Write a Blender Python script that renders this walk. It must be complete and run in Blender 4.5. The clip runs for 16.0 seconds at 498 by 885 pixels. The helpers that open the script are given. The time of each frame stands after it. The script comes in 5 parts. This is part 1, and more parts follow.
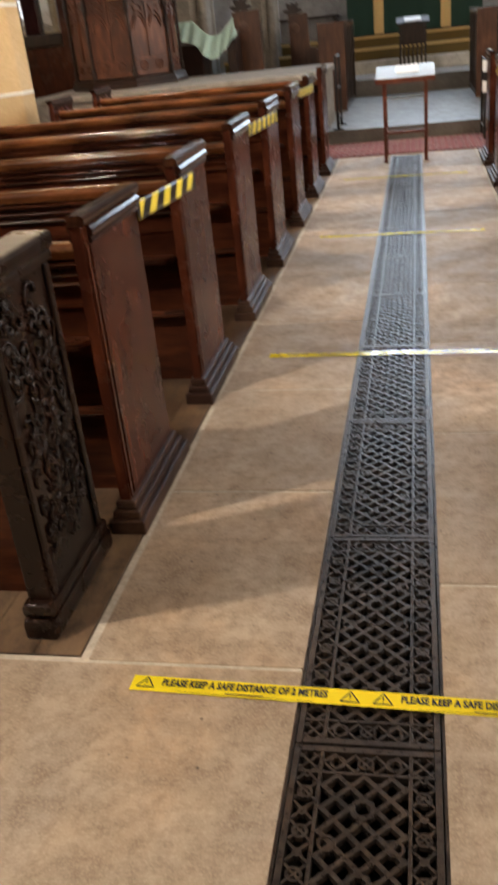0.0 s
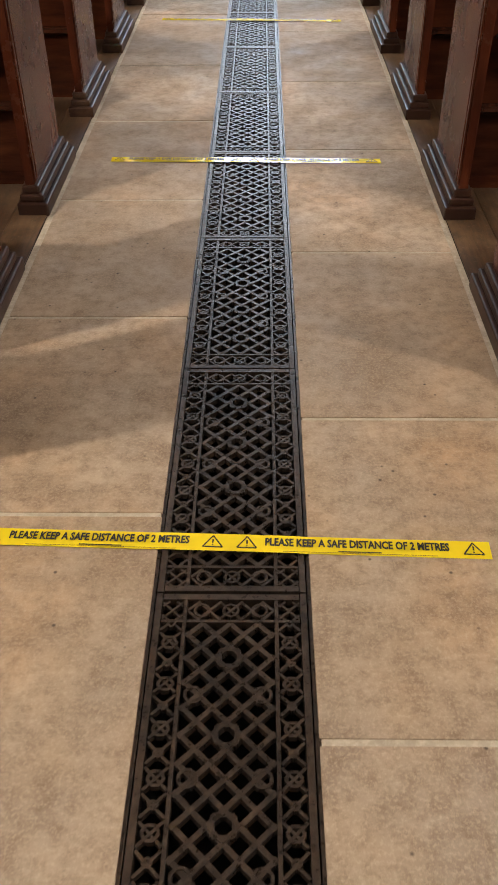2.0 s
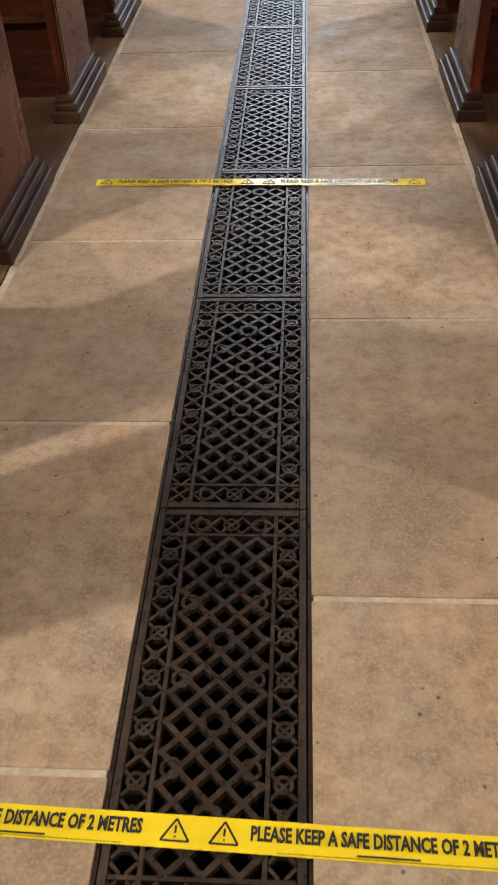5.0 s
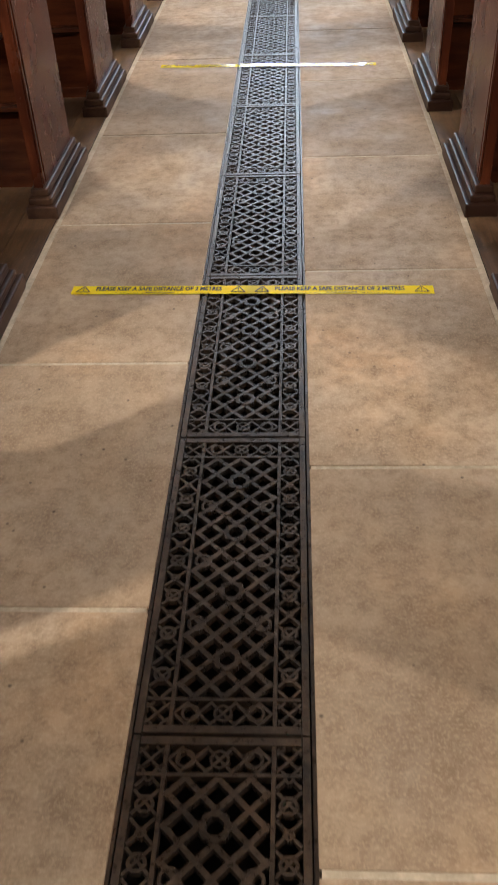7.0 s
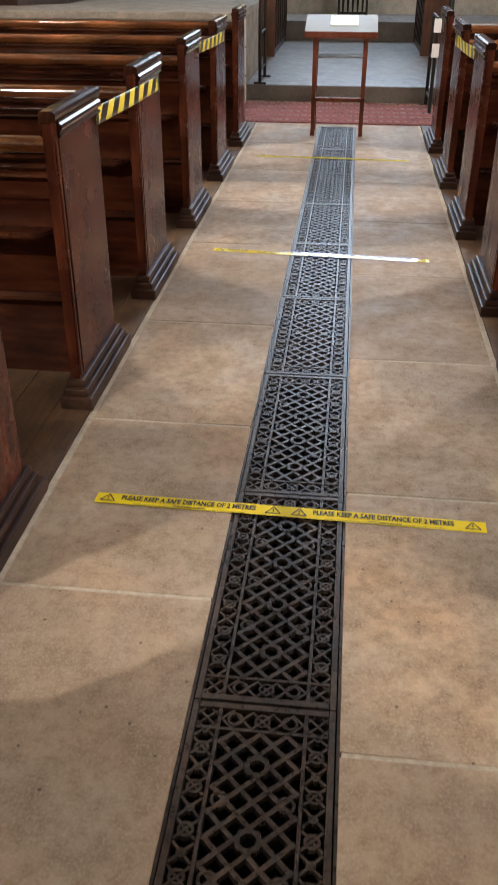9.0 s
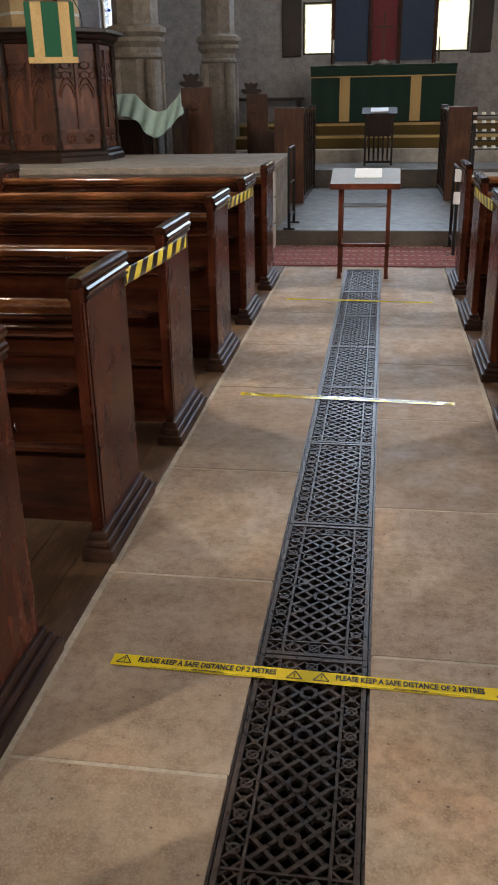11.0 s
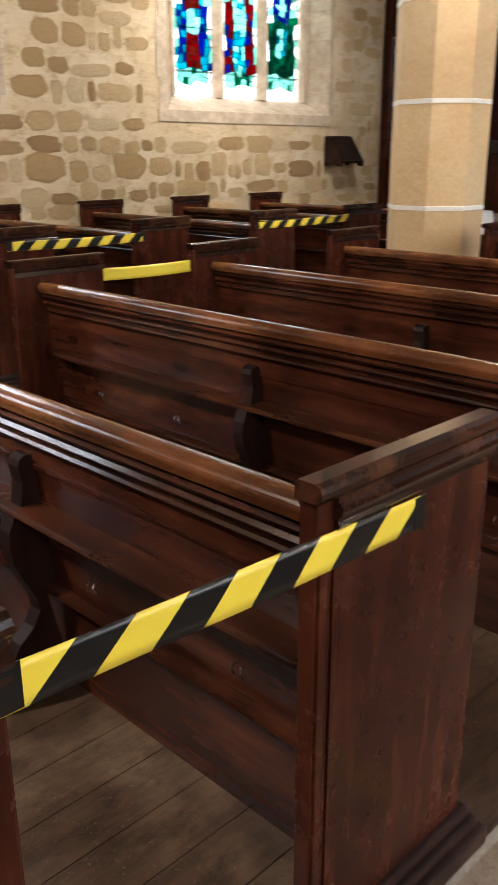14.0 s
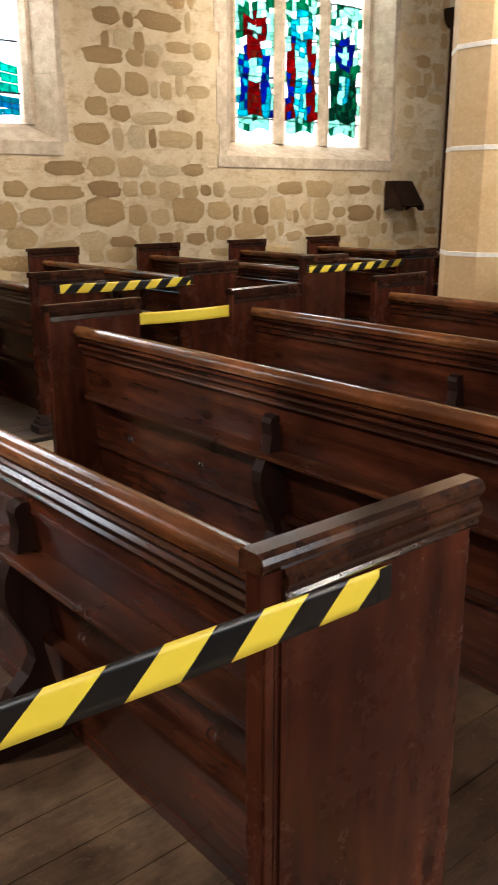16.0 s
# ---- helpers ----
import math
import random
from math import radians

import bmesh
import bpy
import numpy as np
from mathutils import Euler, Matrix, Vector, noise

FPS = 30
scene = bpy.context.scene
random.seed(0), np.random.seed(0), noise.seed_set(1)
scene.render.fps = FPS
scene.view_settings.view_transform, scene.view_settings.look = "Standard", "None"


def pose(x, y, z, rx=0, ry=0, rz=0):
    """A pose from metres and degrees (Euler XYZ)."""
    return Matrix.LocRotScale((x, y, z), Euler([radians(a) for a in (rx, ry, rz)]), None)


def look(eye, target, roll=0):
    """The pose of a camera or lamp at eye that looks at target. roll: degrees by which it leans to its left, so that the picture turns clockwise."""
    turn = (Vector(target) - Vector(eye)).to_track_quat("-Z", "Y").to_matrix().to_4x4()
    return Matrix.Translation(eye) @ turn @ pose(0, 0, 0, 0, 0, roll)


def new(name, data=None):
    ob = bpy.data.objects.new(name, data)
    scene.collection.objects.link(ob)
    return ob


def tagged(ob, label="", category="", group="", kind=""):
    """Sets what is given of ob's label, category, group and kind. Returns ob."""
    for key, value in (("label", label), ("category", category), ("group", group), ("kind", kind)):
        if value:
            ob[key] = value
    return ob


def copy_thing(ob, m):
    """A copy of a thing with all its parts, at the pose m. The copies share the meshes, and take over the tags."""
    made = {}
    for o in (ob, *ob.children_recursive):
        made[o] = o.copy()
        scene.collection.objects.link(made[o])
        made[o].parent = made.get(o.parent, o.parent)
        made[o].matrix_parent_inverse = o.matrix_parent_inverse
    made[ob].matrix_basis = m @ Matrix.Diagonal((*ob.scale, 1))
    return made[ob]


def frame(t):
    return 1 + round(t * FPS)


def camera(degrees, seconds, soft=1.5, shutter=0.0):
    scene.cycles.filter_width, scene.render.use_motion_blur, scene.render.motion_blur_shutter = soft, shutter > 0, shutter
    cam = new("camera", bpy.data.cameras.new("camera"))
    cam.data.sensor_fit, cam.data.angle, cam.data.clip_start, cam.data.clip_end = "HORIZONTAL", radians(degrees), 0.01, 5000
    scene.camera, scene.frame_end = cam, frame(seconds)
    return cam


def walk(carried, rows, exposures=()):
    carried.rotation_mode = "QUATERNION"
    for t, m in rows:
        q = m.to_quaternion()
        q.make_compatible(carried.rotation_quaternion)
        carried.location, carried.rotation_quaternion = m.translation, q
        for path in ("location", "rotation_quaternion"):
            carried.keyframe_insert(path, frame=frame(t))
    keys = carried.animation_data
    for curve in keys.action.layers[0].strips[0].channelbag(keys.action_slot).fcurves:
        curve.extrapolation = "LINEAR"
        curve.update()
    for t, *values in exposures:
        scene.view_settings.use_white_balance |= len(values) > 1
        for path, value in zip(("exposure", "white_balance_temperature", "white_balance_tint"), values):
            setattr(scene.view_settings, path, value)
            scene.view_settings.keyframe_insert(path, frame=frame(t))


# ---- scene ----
cam = camera(32.7, 16.0, shutter=0.4)
PATH = [
    (0, (0.116, 0.164, 1.343), (-0.282, 1.918, 0.467), -6.3),
    (0.5, (0.087, 0.222, 1.326), (-0.141, 1.896, 0.257), -5.7),
    (1, (0.053, 0.26, 1.319), (-0.038, 1.872, 0.138), -2.2),
    (1.5, (0.04, 0.273, 1.318), (0.023, 1.836, 0.07), -0.2),
    (2, (0.057, 0.338, 1.305), (0.03, 1.881, 0.033), -0.5),
    (2.5, (0.136, 0.496, 1.27), (0.058, 2.01, -0.034), -1.4),
    (3, (0.171, 0.583, 1.274), (0.064, 2.059, -0.073), -1.3),
    (3.5, (0.152, 0.686, 1.262), (0.015, 2.16, -0.083), -2.0),
    (4, (0.124, 0.843, 1.251), (0.027, 2.319, -0.095), -2.9),
    (6.5, (0.155, 1.328, 1.273), (-0.006, 2.824, -0.044), -2.4),
    (7, (0.125, 1.463, 1.283), (0.017, 2.996, 0.004), -2.8),
    (7.5, (0.08, 1.531, 1.3), (0.005, 3.102, 0.065), -1.7),
    (8, (0.082, 1.601, 1.316), (-0.015, 3.221, 0.148), -0.7),
    (8.5, (0.095, 1.717, 1.343), (-0.068, 3.383, 0.248), 0.2),
    (11, (0.138, 1.852, 1.446), (-0.149, 3.680, 0.688), -1.1),
    (11.5, (0.152, 1.879, 1.439), (-0.320, 3.687, 0.726), -2.3),
    (12, (0.143, 1.931, 1.403), (-0.525, 3.691, 0.727), -2.8),
    (12.5, (0.078, 2.047, 1.411), (-0.796, 3.717, 0.742), -1.7),
    (13, (0.035, 2.147, 1.411), (-0.937, 3.772, 0.766), -1.3),
    (13.5, (-0.007, 2.244, 1.404), (-1.127, 3.771, 0.76), -0.9),
    (14, (-0.044, 2.396, 1.38), (-1.384, 3.735, 0.736), -0.2),
    (14.5, (-0.01, 2.45, 1.388), (-1.472, 3.648, 0.732), 1.1),
    (15, (0.018, 2.502, 1.391), (-1.491, 3.646, 0.75), 0.7),
    (15.5, (0.028, 2.529, 1.393), (-1.492, 3.686, 0.802), 0.2),
    (16, (0.034, 2.551, 1.403), (-1.432, 3.792, 0.846), -0.1),
]
EXPOSURE = [(0, -0.05, 6200, 10), (4, -0.05, 6200, 10), (6.3, 0.05, 6200, 10), (8, 0.02, 6000, 10), (8.7, 0.0, 5900, 10),
            (10.8, -0.5, 5850, 10), (11.5, -0.52, 5800, 10), (12.5, -0.02, 5450, 10), (13.5, -0.1, 5350, 10), (14.5, -0.2, 5800, 10), (16, -0.2, 5800, 10)]
walk(cam, [(t, look(eye, target, roll)) for t, eye, target, roll in PATH], EXPOSURE)

# ---- world, sun and lamps ----
world = bpy.data.worlds.new("world")
scene.world = world
world.use_nodes = True
wn = world.node_tree
sky = wn.nodes.new("ShaderNodeTexSky")
sky.sky_type = 'NISHITA'
sky.sun_disc = False
sky.sun_elevation, sky.sun_rotation = radians(42), radians(150)
wn.nodes["Background"].inputs["Strength"].default_value = 0.15
wn.links.new(sky.outputs[0], wn.nodes["Background"].inputs[0])

sun = new("sun", bpy.data.lights.new("sun", 'SUN'))
sun.data.energy, sun.data.angle, sun.data.color = 1.2, radians(10), (1.0, 0.96, 0.9)
sun.matrix_world = look((6, -8, 12), (0, 4, 0))


def area(name, eye, target, sx, sy, watts, colour):
    d = bpy.data.lights.new(name, 'AREA')
    d.shape, d.size, d.size_y, d.energy, d.color = 'RECTANGLE', sx, sy, watts, colour
    ob = new(name, d)
    ob.matrix_world = look(eye, target)
    return ob


WARM = (1.0, 0.84, 0.66)
MILD = (1.0, 0.90, 0.76)
COOL = (0.74, 0.87, 1.0)
# unseen lamps by the arcade pillars, to both sides of the nave
for sx in (-1, 1):
    # near pair, placed from the pew shadow bands on the aisle floor
    area("unseen_nave_lamp", (sx * 3.1, 1.0, 3.6), (sx * 0.6, 3.2, 0), 0.17, 0.17, 150 if sx < 0 else 85, WARM)
    # far pair, added to deepen the bands and brighten the far pew ends
    area("unseen_nave_lamp", (sx * 3.1, 7.4, 3.6), (sx * 0.8, 8.2, 0), 0.17, 0.17, 120, WARM)
# fill lights added to brighten the north passage wall; no lamps known there
for sy in (4.6, 8.6):
    area("passage_wall_fill", (-4.2, sy, 4.4), (-7.0, sy + 0.2, 2.5), 0.4, 0.4, 60, (1.0, 0.87, 0.68)).data.spread = radians(76)
# daylight in the side window openings, and from an unseen window above the altar
area("daylight_east", (0.4, 18.2, 5.1), (0.4, 8, 4.6), 3.0, 3.7, 400, COOL)
for sy in (9.5, 5.1, 0.6):
    for sx in (-1, 1):
        area("daylight_side", (sx * 8.0, sy, 3.3), (sx * 2, sy - 0.1, 0.0), 1.9, 2.0, 180 if sx < 0 else 190, MILD)
# added fill from the entrance end, where the wall has no opening
area("west_end_fill", (0.0, -5.3, 4.5), (0, 4, 0.5), 2.6, 3.0, 75, MILD)


# ---- materials ----
def mat(name):
    m = bpy.data.materials.new(name)
    m.use_nodes = True
    t = m.node_tree
    return m, t, t.nodes["Principled BSDF"]


def noise_node(t, scale, detail=6, rough=0.6, coords="Object", stretch=(1, 1, 1)):
    tc = t.nodes.new("ShaderNodeTexCoord")
    mp = t.nodes.new("ShaderNodeMapping")
    mp.inputs["Scale"].default_value = stretch
    n = t.nodes.new("ShaderNodeTexNoise")
    n.inputs["Scale"].default_value, n.inputs["Detail"].default_value, n.inputs["Roughness"].default_value = scale, detail, rough
    t.links.new(tc.outputs[coords], mp.inputs[0])
    t.links.new(mp.outputs[0], n.inputs["Vector"])
    return n.outputs["Fac"]


def ramp(t, fac, stops):
    r = t.nodes.new("ShaderNodeValToRGB")
    e = r.color_ramp.elements
    while len(e) < len(stops):
        e.new(0.5)
    for el, (p, c) in zip(e, stops):
        el.position, el.color = p, (*c, 1)
    t.links.new(fac, r.inputs[0])
    return r.outputs[0]


def mixc(t, fac, a, b, mode='MIX'):
    n = t.nodes.new("ShaderNodeMix")
    n.data_type, n.blend_type = 'RGBA', mode
    for sock, v in ((n.inputs[0], fac), (n.inputs[6], a), (n.inputs[7], b)):
        if isinstance(v, (float, int)):
            sock.default_value = v
        elif isinstance(v, tuple):
            sock.default_value = (*v, 1)
        else:
            t.links.new(v, sock)
    return n.outputs[2]


def bump(t, bsdf, height, strength=0.3, distance=0.01):
    b = t.nodes.new("ShaderNodeBump")
    b.inputs["Strength"].default_value, b.inputs["Distance"].default_value = strength, distance
    t.links.new(height, b.inputs["Height"])
    t.links.new(b.outputs[0], bsdf.inputs["Normal"])


def random_out(t):
    return t.nodes.new("ShaderNodeObjectInfo").outputs["Random"]


def wood(name, dark, light, rough=0.3, grain=(1.5, 14, 14), scale=5, worn=None, spec=0.30):
    m, t, b = mat(name)
    soft = tuple(0.55 + x * 0.42 for x in grain)
    g = noise_node(t, scale * 0.62, 5, 0.55, "Object", soft)
    fine = noise_node(t, scale * 5, 5, 0.6, "Object", grain)
    big = noise_node(t, 2.3, 4, 0.55)
    col = ramp(t, g, [(0.28, dark), (0.52, tuple((p + q) * 0.42 for p, q in zip(dark, light))), (0.76, light)])
    col = mixc(t, ramp(t, fine, [(0.45, (0, 0, 0)), (0.75, (0.30, 0.30, 0.30))]), col, tuple(x * 0.8 for x in dark))
    col = mixc(t, ramp(t, big, [(0.40, (0, 0, 0)), (0.70, (0.75, 0.75, 0.75))]), col, tuple(x * 0.7 for x in dark))
    tc = t.nodes.new("ShaderNodeTexCoord")
    mp = t.nodes.new("ShaderNodeMapping")
    mp.inputs["Scale"].default_value = tuple(2.2 + 0.25 * x for x in grain)
    kn = t.nodes.new("ShaderNodeTexVoronoi")
    kn.inputs["Scale"].default_value = 1.0
    t.links.new(tc.outputs["Object"], mp.inputs[0])
    t.links.new(mp.outputs[0], kn.inputs["Vector"])
    col = mixc(t, ramp(t, kn.outputs["Distance"], [(0.05, (0.85, 0.85, 0.85)), (0.16, (0, 0, 0))]), col, tuple(x * 0.6 for x in dark))
    if worn:
        w = noise_node(t, 7, 6, 0.7, "Object", tuple(max(0.5, x * 0.25) for x in grain))
        col = mixc(t, ramp(t, w, [(0.50, (0, 0, 0)), (0.75, (0.7, 0.7, 0.7))]), col, worn)
    t.links.new(col, b.inputs["Base Color"])
    smudge = noise_node(t, 5, 6, 0.7)
    t.links.new(ramp(t, smudge, [(0.3, (rough * 0.8,) * 3), (0.75, (min(1, rough * 1.25),) * 3)]), b.inputs["Roughness"])
    b.inputs["Specular IOR Level"].default_value = spec
    bump(t, b, g, 0.05, 0.004)
    return m


M_WOOD = wood("stained_oak", (0.024, 0.0068, 0.0040), (0.150, 0.042, 0.0178), 0.22, spec=0.24)
M_MOULD = wood("polished_moulding_oak", (0.012, 0.004, 0.0026), (0.12, 0.036, 0.016), 0.13, (1.5, 9, 9), spec=0.5)
M_WOODV = wood("stained_oak_upright", (0.027, 0.0074, 0.0046), (0.118, 0.031, 0.0138), 0.26, (14, 14, 1.5), spec=0.16)
M_CAP = wood("worn_cap_oak", (0.011, 0.0045, 0.0034), (0.050, 0.017, 0.0085), 0.16, (4, 4, 4), 6, (0.13, 0.050, 0.022), 0.28)
# pale tones hold real wear and also the golden light along the rails
M_RAIL = wood("worn_lit_rail_oak", (0.050, 0.016, 0.006), (0.27, 0.092, 0.030), 0.15, (1.6, 9, 9), 5, (0.42, 0.20, 0.068), 0.5)
M_LEDGE = wood("book_ledge_oak", (0.022, 0.007, 0.004), (0.115, 0.034, 0.014), 0.3, (1.5, 9, 14), 5, (0.15, 0.055, 0.022))
M_BRACKET = wood("matt_bracket_oak", (0.010, 0.004, 0.0028), (0.040, 0.014, 0.008), 0.55, (14, 14, 1.5), spec=0.15)
M_BOG = wood("aged_black_oak", (0.006, 0.003, 0.0022), (0.026, 0.010, 0.006), 0.28, (14, 14, 1.5))
M_DARK = wood("black_oak", (0.012, 0.006, 0.004), (0.045, 0.018, 0.010), 0.35, (14, 14, 1.5))
M_PULPIT = wood("carved_oak", (0.050, 0.019, 0.011), (0.23, 0.085, 0.045), 0.36, (12, 12, 1.5))
M_OAKMID = wood("brown_oak", (0.045, 0.018, 0.010), (0.15, 0.065, 0.034), 0.4, (14, 14, 1.5))
M_PLINTH = wood("scuffed_plinth_oak", (0.018, 0.008, 0.006), (0.060, 0.026, 0.016), 0.4, (4, 4, 4), 7, (0.10, 0.055, 0.035))
M_RED = wood("red_mahogany", (0.10, 0.025, 0.012), (0.22, 0.06, 0.028), 0.3, (14, 14, 1.5))


def plank_material():
    m, t, b = mat("floor_plank")
    g = noise_node(t, 5, 8, 0.65, "Object", (14, 1.2, 14))
    r = random_out(t)
    col = ramp(t, g, [(0.25, (0.03, 0.016, 0.009)), (0.75, (0.145, 0.082, 0.044))])
    col = mixc(t, ramp(t, r, [(0, (0, 0, 0)), (1, (0.45, 0.45, 0.45))]), col, (0.05, 0.027, 0.016))
    dust = noise_node(t, 1.7, 5, 0.6)
    col = mixc(t, ramp(t, dust, [(0.46, (0, 0, 0)), (0.66, (0.8, 0.8, 0.8))]), col, (0.25, 0.165, 0.095))
    dirt = noise_node(t, 16, 8, 0.75, "Object", (1, 0.5, 1))
    col = mixc(t, ramp(t, dirt, [(0.46, (0, 0, 0)), (0.66, (0.85, 0.85, 0.85))]), col, (0.022, 0.013, 0.008))
    grit = noise_node(t, 90, 4, 0.7)
    col = mixc(t, ramp(t, grit, [(0.60, (0, 0, 0)), (0.74, (0.6, 0.6, 0.6))]), col, (0.24, 0.18, 0.12))
    t.links.new(col, b.inputs["Base Color"])
    t.links.new(ramp(t, dirt, [(0.3, (0.55,) * 3), (0.7, (0.32,) * 3)]), b.inputs["Roughness"])
    bump(t, b, g, 0.2, 0.004)
    return m


M_PLANK = plank_material()


def stone(name, a, c, d, rough=0.55, spots=True, rnd=0.35, fine=60, world_coords=False, bumpiness=0.15, blotch=0.7):
    m, t, b = mat(name)
    cc = "Object"
    big = noise_node(t, 2.2, 5, 0.6, cc)
    mid = noise_node(t, 9, 6, 0.65, cc)
    sm = noise_node(t, fine, 4, 0.7, cc)
    col = ramp(t, big, [(0.3, a), (0.5, c), (0.7, d)])
    col = mixc(t, ramp(t, mid, [(0.38, (0, 0, 0)), (0.68, (blotch, blotch, blotch))]), col, tuple(x * 0.62 for x in a))
    col = mixc(t, ramp(t, noise_node(t, 28, 6, 0.75, cc), [(0.50, (0, 0, 0)), (0.70, (blotch * 0.38,) * 3)]), col, tuple(x * 0.55 for x in a))
    col = mixc(t, ramp(t, sm, [(0.45, (0, 0, 0)), (0.75, (0.4, 0.4, 0.4))]), col, tuple(min(1, x * 1.35) for x in d))
    if rnd:
        col = mixc(t, ramp(t, random_out(t), [(0, (0, 0, 0)), (1, (rnd, rnd, rnd))]), col, tuple(x * 0.6 for x in c))
    if spots:
        v = t.nodes.new("ShaderNodeTexVoronoi")
        v.inputs["Scale"].default_value = 14
        tc = t.nodes.new("ShaderNodeTexCoord")
        t.links.new(tc.outputs[cc], v.inputs["Vector"])
        col = mixc(t, ramp(t, v.outputs["Distance"], [(0.035, (0.8, 0.8, 0.8)), (0.085, (0, 0, 0))]), col, (0.05, 0.035, 0.025))
    t.links.new(col, b.inputs["Base Color"])
    t.links.new(ramp(t, mid, [(0.3, (rough * 0.75,) * 3), (0.7, (min(1, rough * 1.3),) * 3)]), b.inputs["Roughness"])
    bump(t, b, sm, bumpiness, 0.004)
    return m




def paving():
    """Worn sandstone: warm and grey beds, dark foot traffic stains, pits."""
    m, t, b = mat("sandstone_paving")
    cloud = noise_node(t, 1.25, 4, 0.55)
    tint = noise_node(t, 2.1, 3, 0.5, "Object", (1.3, 0.8, 1))
    mid = noise_node(t, 6.5, 7, 0.68)
    small = noise_node(t, 26, 6, 0.72)
    grit = noise_node(t, 140, 3, 0.7)
    col = ramp(t, tint, [(0.34, (0.44, 0.362, 0.292)), (0.50, (0.48, 0.362, 0.252)), (0.66, (0.54, 0.355, 0.205))])
    col = mixc(t, ramp(t, cloud, [(0.36, (0, 0, 0)), (0.68, (0.80, 0.80, 0.80))]), col, (0.245, 0.19, 0.145))
    col = mixc(t, ramp(t, mid, [(0.38, (0, 0, 0)), (0.72, (0.72, 0.72, 0.72))]), col, (0.185, 0.126, 0.080))
    col = mixc(t, ramp(t, noise_node(t, 4.2, 6, 0.65, "Object", (1, 1.6, 1)), [(0.46, (0, 0, 0)), (0.78, (0.45, 0.45, 0.45))]), col, (0.56, 0.46, 0.35))
    col = mixc(t, ramp(t, small, [(0.45, (0, 0, 0)), (0.74, (0.58, 0.58, 0.58))]), col, (0.135, 0.088, 0.056))
    col = mixc(t, ramp(t, grit, [(0.48, (0, 0, 0)), (0.70, (0.50, 0.50, 0.50))]), col, (0.58, 0.47, 0.35))
    col = mixc(t, ramp(t, random_out(t), [(0, (0, 0, 0)), (1, (0.28, 0.28, 0.28))]), col, (0.24, 0.175, 0.12))
    v = t.nodes.new("ShaderNodeTexVoronoi")
    v.inputs["Scale"].default_value = 15
    tc = t.nodes.new("ShaderNodeTexCoord")
    t.links.new(tc.outputs["Object"], v.inputs["Vector"])
    col = mixc(t, ramp(t, v.outputs["Distance"], [(0.03, (0.85, 0.85, 0.85)), (0.075, (0, 0, 0))]), col, (0.05, 0.035, 0.025))
    t.links.new(col, b.inputs["Base Color"])
    t.links.new(ramp(t, mid, [(0.3, (0.46,) * 3), (0.7, (0.78,) * 3)]), b.inputs["Roughness"])
    bump(t, b, small, 0.22, 0.005)
    return m


M_SLAB = paving()
M_MORTAR = stone("lime_mortar", (0.42, 0.36, 0.28), (0.50, 0.44, 0.36), (0.58, 0.52, 0.44), 0.9, False, 0)
M_PILLAR = stone("dressed_sandstone", (0.55, 0.355, 0.155), (0.62, 0.425, 0.21), (0.66, 0.485, 0.275), 0.8, False, 0.4, 40, False, 0.15, 0.2)
M_GREYSTONE = stone("grey_sandstone", (0.20, 0.17, 0.14), (0.27, 0.23, 0.19), (0.33, 0.29, 0.24), 0.85, False, 0.3, 40)
M_CHANCEL = stone("grey_chancel_paving", (0.10, 0.088, 0.076), (0.155, 0.138, 0.12), (0.21, 0.188, 0.165), 0.42, False, 0.2, 40, False, 0.1, 0.35)
M_PALESTONE = stone("pale_limestone", (0.45, 0.42, 0.37), (0.55, 0.52, 0.46), (0.62, 0.58, 0.52), 0.6, False, 0.2, 40)
M_JOINT = stone("white_lime_joint", (0.62, 0.58, 0.50), (0.72, 0.68, 0.60), (0.78, 0.74, 0.67), 0.9, False, 0, 40, False, 0.3, 0.2)
M_SURROUND = stone("window_surround_stone", (0.40, 0.30, 0.20), (0.48, 0.375, 0.265), (0.55, 0.445, 0.33), 0.85, False, 0.3, 40)


def wall_mortar():
    """Rough buttered mortar smeared over stone, with brown stone showing through."""
    m, t, b = mat("wall_mortar")
    big = noise_node(t, 2.6, 5, 0.6)
    mid = noise_node(t, 8.5, 7, 0.7, "Object", (1, 0.8, 1.5))
    fine = noise_node(t, 42, 6, 0.75)
    col = ramp(t, big, [(0.3, (0.47, 0.345, 0.20)), (0.55, (0.55, 0.43, 0.275)), (0.75, (0.60, 0.49, 0.34))])
    col = mixc(t, ramp(t, mid, [(0.50, (0, 0, 0)), (0.64, (0.75, 0.75, 0.75))]), col, (0.37, 0.255, 0.13))
    col = mixc(t, ramp(t, fine, [(0.55, (0, 0, 0)), (0.72, (0.5, 0.5, 0.5))]), col, (0.66, 0.56, 0.41))
    col = mixc(t, ramp(t, noise_node(t, 17, 5, 0.7), [(0.58, (0, 0, 0)), (0.70, (0.45, 0.45, 0.45))]), col, (0.26, 0.175, 0.09))
    t.links.new(col, b.inputs["Base Color"])
    b.inputs["Roughness"].default_value = 0.95
    bump(t, b, mid, 0.9, 0.03)
    return m


M_WALLMORTAR = wall_mortar()
M_PLASTER = stone("grey_plaster", (0.36, 0.35, 0.36), (0.42, 0.41, 0.42), (0.47, 0.46, 0.47), 0.9, False, 0, 30)


